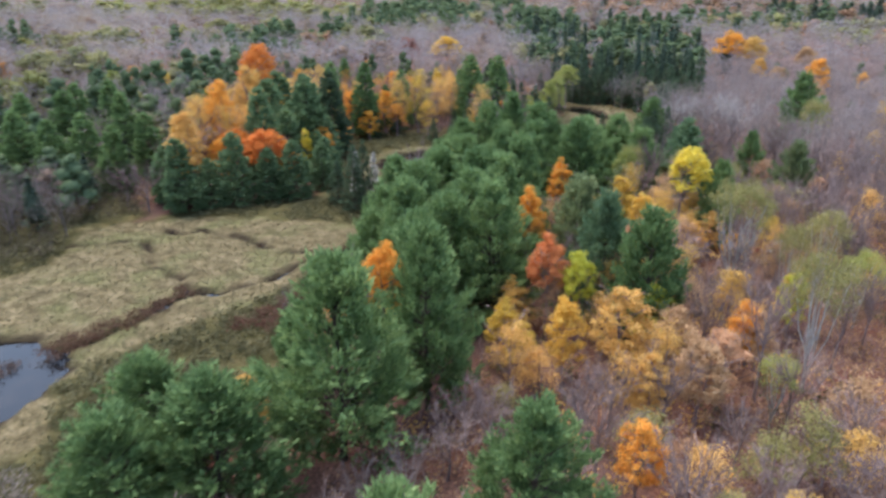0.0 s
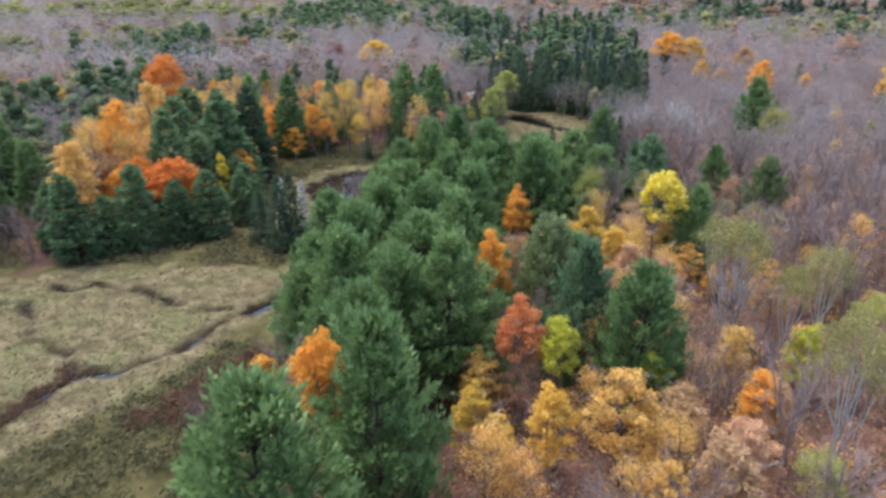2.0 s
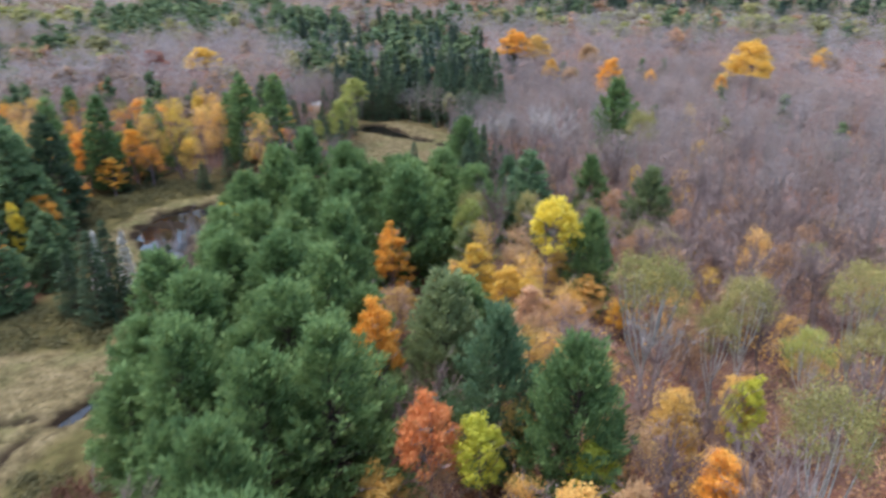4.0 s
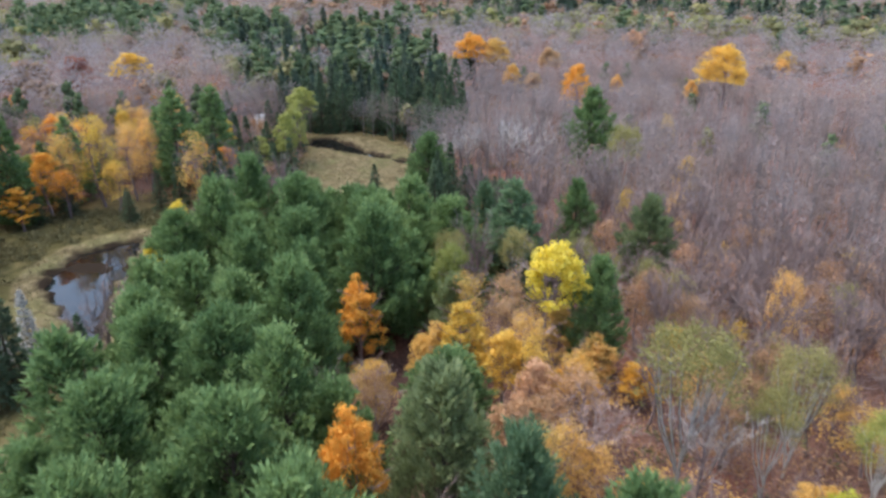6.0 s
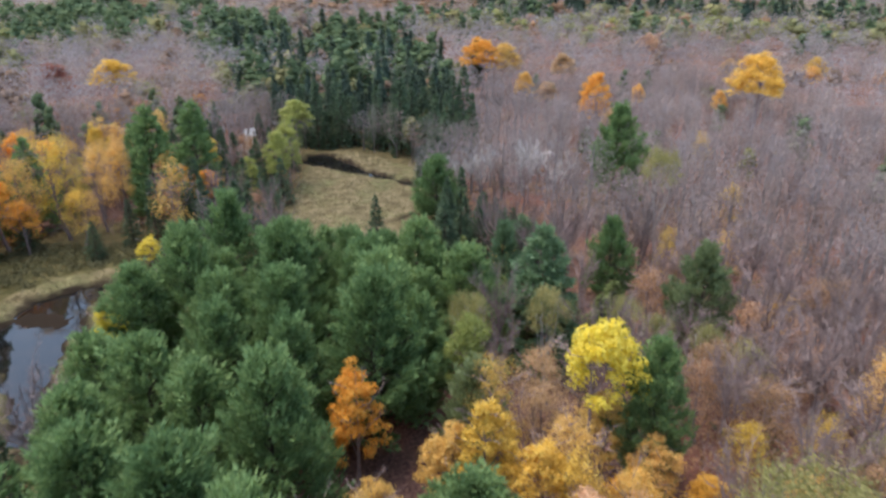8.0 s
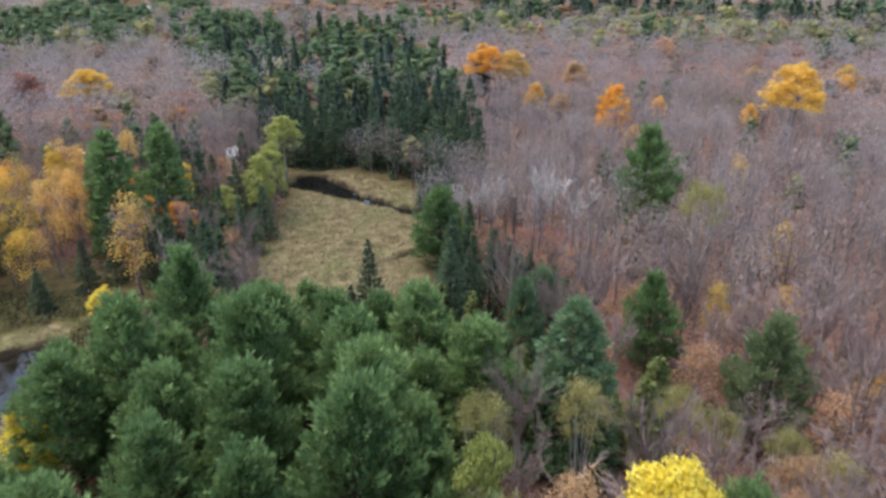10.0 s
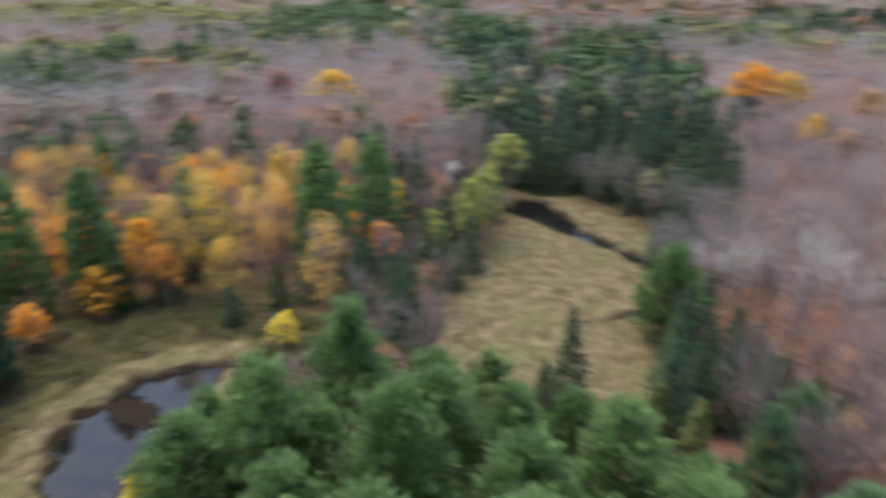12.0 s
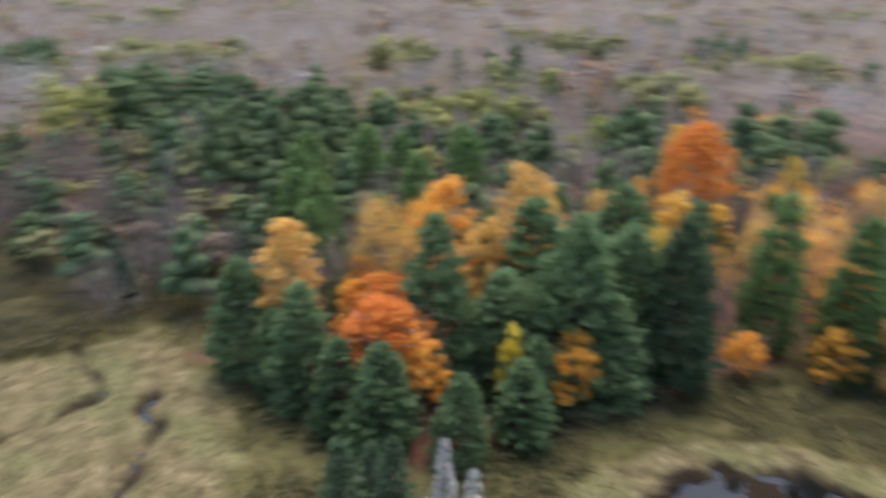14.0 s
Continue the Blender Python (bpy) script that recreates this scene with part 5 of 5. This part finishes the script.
house(20, 596, 20, 8, 5, 2.6, 1.6, "small white house with a pale roof by the river")
house(12, 640, 70, 9, 6, 2.6, 2.0, "white shed with a pale roof near the river")
house(29.5, 236, 30, 3.2, 2.6, 4.5, 1.2, "tiny white hut half hidden among trees")
house(-247, 186, 60, 7, 4, 2.4, 1.4, "low white shed with a pale roof beside an open field")
house(-352, 116, 75, 12, 6, 2.6, 1.8, "long white building with a pale roof in the far woods")

# ---- low growth ----
def tufts(name, label, tone, spots, per, length, width, upward, sprawl, seed, mat):
    rng = np.random.default_rng(seed)
    base = np.repeat(spots, per, 0)
    n = len(base)
    base = base + rng.normal(0, sprawl, (n, 3)) * [1, 1, 0.25]
    way = unit(rng.normal(0, 1, (n, 3)) * [1, 1, 0.5] + [0.25, -0.1, upward])
    v, f = blades(rng, base, way, rng.uniform(0.6, 1.2, n) * length, rng.uniform(0.6, 1.3, n) * width)
    return tagged(new(name, mesh_of(name, v, f, mat)), label, "vegetation", kind="stuff")


def spots_in(polys, pitch, seed, avoid=(), margin=0.0):
    rng = np.random.default_rng(seed)
    out = []
    for poly in polys:
        p = np.array(poly)
        xs, ys = np.meshgrid(np.arange(p[:, 0].min(), p[:, 0].max(), pitch), np.arange(p[:, 1].min(), p[:, 1].max(), pitch))
        xs, ys = (xs + rng.uniform(-0.5, 0.5, xs.shape) * pitch).ravel(), (ys + rng.uniform(-0.5, 0.5, ys.shape) * pitch).ravel()
        keep = poly_distance(xs, ys, poly) < -0.3
        for q in avoid:
            keep &= poly_distance(xs, ys, q) > margin
        xs, ys = xs[keep], ys[keep]
        z, cov = relief(xs, ys)
        ok = (cov[:, 1] < 0.4) & (z > -0.3)
        out.append(np.column_stack([xs[ok], ys[ok], z[ok]]))
    return np.concatenate(out)


tufts("marsh_grass", "tan and straw-coloured sedge lying in tussocks", "grass", spots_in([MARSH, MEADOW, BAND], 0.75, 5), 7, 0.55, 0.05, 0.55, 0.22, 6, LEAF["grass"])
heath_spots = spots_in([HEATH], 1.7, 7, [MARSH, BAND, POND], 0.6)
lump = waves(heath_spots[:, 0], heath_spots[:, 1], 14, 41)
heath_spots = heath_spots[lump > -0.35]
heath_spots[:, 2] += 0.25 + 0.9 * np.clip(waves(heath_spots[:, 0], heath_spots[:, 1], 9, 52), 0, 1)
tufts("heath_shrubs", "low olive-brown leatherleaf and alder scrub", "shrub", heath_spots, 60, 0.42, 0.15, 0.5, 0.7, 8, LEAF["shrub"])

BROOKSIDE = [(-47, 71), (-43, 75), (-38, 84), (-35, 90), (-36.6, 92), (-40, 86), (-43, 82), (-48, 76)]
SHALLOWS = [(-57, 60), (-50, 58), (-48, 63), (-50, 68), (-49, 72), (-54, 74), (-60, 70)]


def spots_over(poly, pitch, seed, z):
    rng = np.random.default_rng(seed)
    p = np.array(poly)
    g = np.array([(x, y, z) for x in np.arange(p[:, 0].min(), p[:, 0].max(), pitch) for y in np.arange(p[:, 1].min(), p[:, 1].max(), pitch)])
    g[:, :2] += rng.uniform(-0.5, 0.5, (len(g), 2)) * pitch
    return g[(poly_distance(g[:, 0], g[:, 1], poly) + waves(g[:, 0], g[:, 1], 4, 61) * 0.9) < 0]


tufts("brook_shrubs", "reddish-brown leafless brush along the brook", "russet", np.concatenate([spots_over(BROOKSIDE, 0.8, 71, 0.25), spots_over(SHALLOWS, 1.1, 72, -0.3)]), 26, 0.5, 0.07, 0.8, 0.45, 73, LEAF["russet"])
BRAMBLE = [(-27, 80), (-21, 90), (-14, 95), (-12, 86), (-18, 78)]
tufts("bramble", "brown leafless brambles between marsh and pines", "russet", spots_over(BRAMBLE, 1.0, 75, 0.5), 34, 0.7, 0.06, 0.9, 0.5, 76, LEAF["russet"])
ALDERS = [(-35, 64), (-28, 70), (-20, 68), (-13, 60), (-22, 55), (-34, 52)]
alder = spots_over(ALDERS, 2.3, 81, 0.5)
alder = alder[waves(alder[:, 0], alder[:, 1], 9, 83) > -0.45]
tufts("alder_scrub", "rounded dark green and brown alder bushes on the heath", "alder", alder, 130, 0.4, 0.16, 0.4, 0.75, 82, LEAF["alder"])

FLOOR = [(-16, 32), (80, 32), (100, 110), (100, 215), (66, 215), (60, 190), (48, 150), (48, 128), (30, 98), (10, 78), (2, 66), (-6, 58)]
BACK = [(-66, 128), (-34, 134), (-24, 150), (-24, 188), (-8, 193), (10, 186), (22, 178), (32, 200), (38, 222), (20, 235), (-70, 215)]
brush = spots_in([FLOOR, BACK], 1.9, 15)
mood = waves(brush[:, 0], brush[:, 1], 18, 44)
tufts("undergrowth", "grey-brown leafless saplings and brush on the forest floor", "grey", brush + [0, 0, 0.6], 14, 1.7, 0.03, 1.3, 0.6, 16, BARK["grey"])
tufts("sapling_leaves", "rust-brown leaves left on low saplings", "rust", brush[mood > -0.12] + [0, 0, 1.2], 22, 0.36, 0.14, 0.3, 0.75, 17, LEAF["rust"])
tufts("golden_sapling_leaves", "golden leaves left on low saplings", "amber", brush[(mood < -0.35) & (brush[:, 1] < 112)] + [0, 0, 1.4], 22, 0.34, 0.14, 0.3, 0.7, 18, LEAF["amber"])
thick = spots_over(THICKET, 2.0, 91, 0.4)
thick = thick[poly_distance_of(thick, MARSH) > 1.5]
tufts("thicket_brush", "tangled grey-brown brush at the edge of the marsh", "grey", thick + [0, 0, 0.8], 18, 1.8, 0.035, 1.2, 0.8, 92, BARK["pine"])
tufts("thicket_shrubs", "dark olive shrubs at the edge of the marsh", "shrub", thick[::2] + [0, 0, 0.7], 40, 0.45, 0.17, 0.4, 0.9, 93, LEAF["shrub"])
tufts("low_evergreens", "small dark evergreens and brambles under the trees", "shrub", brush[np.abs(mood) < 0.12] + [0, 0, 0.8], 30, 0.4, 0.16, 0.3, 0.6, 19, LEAF["shrub"])
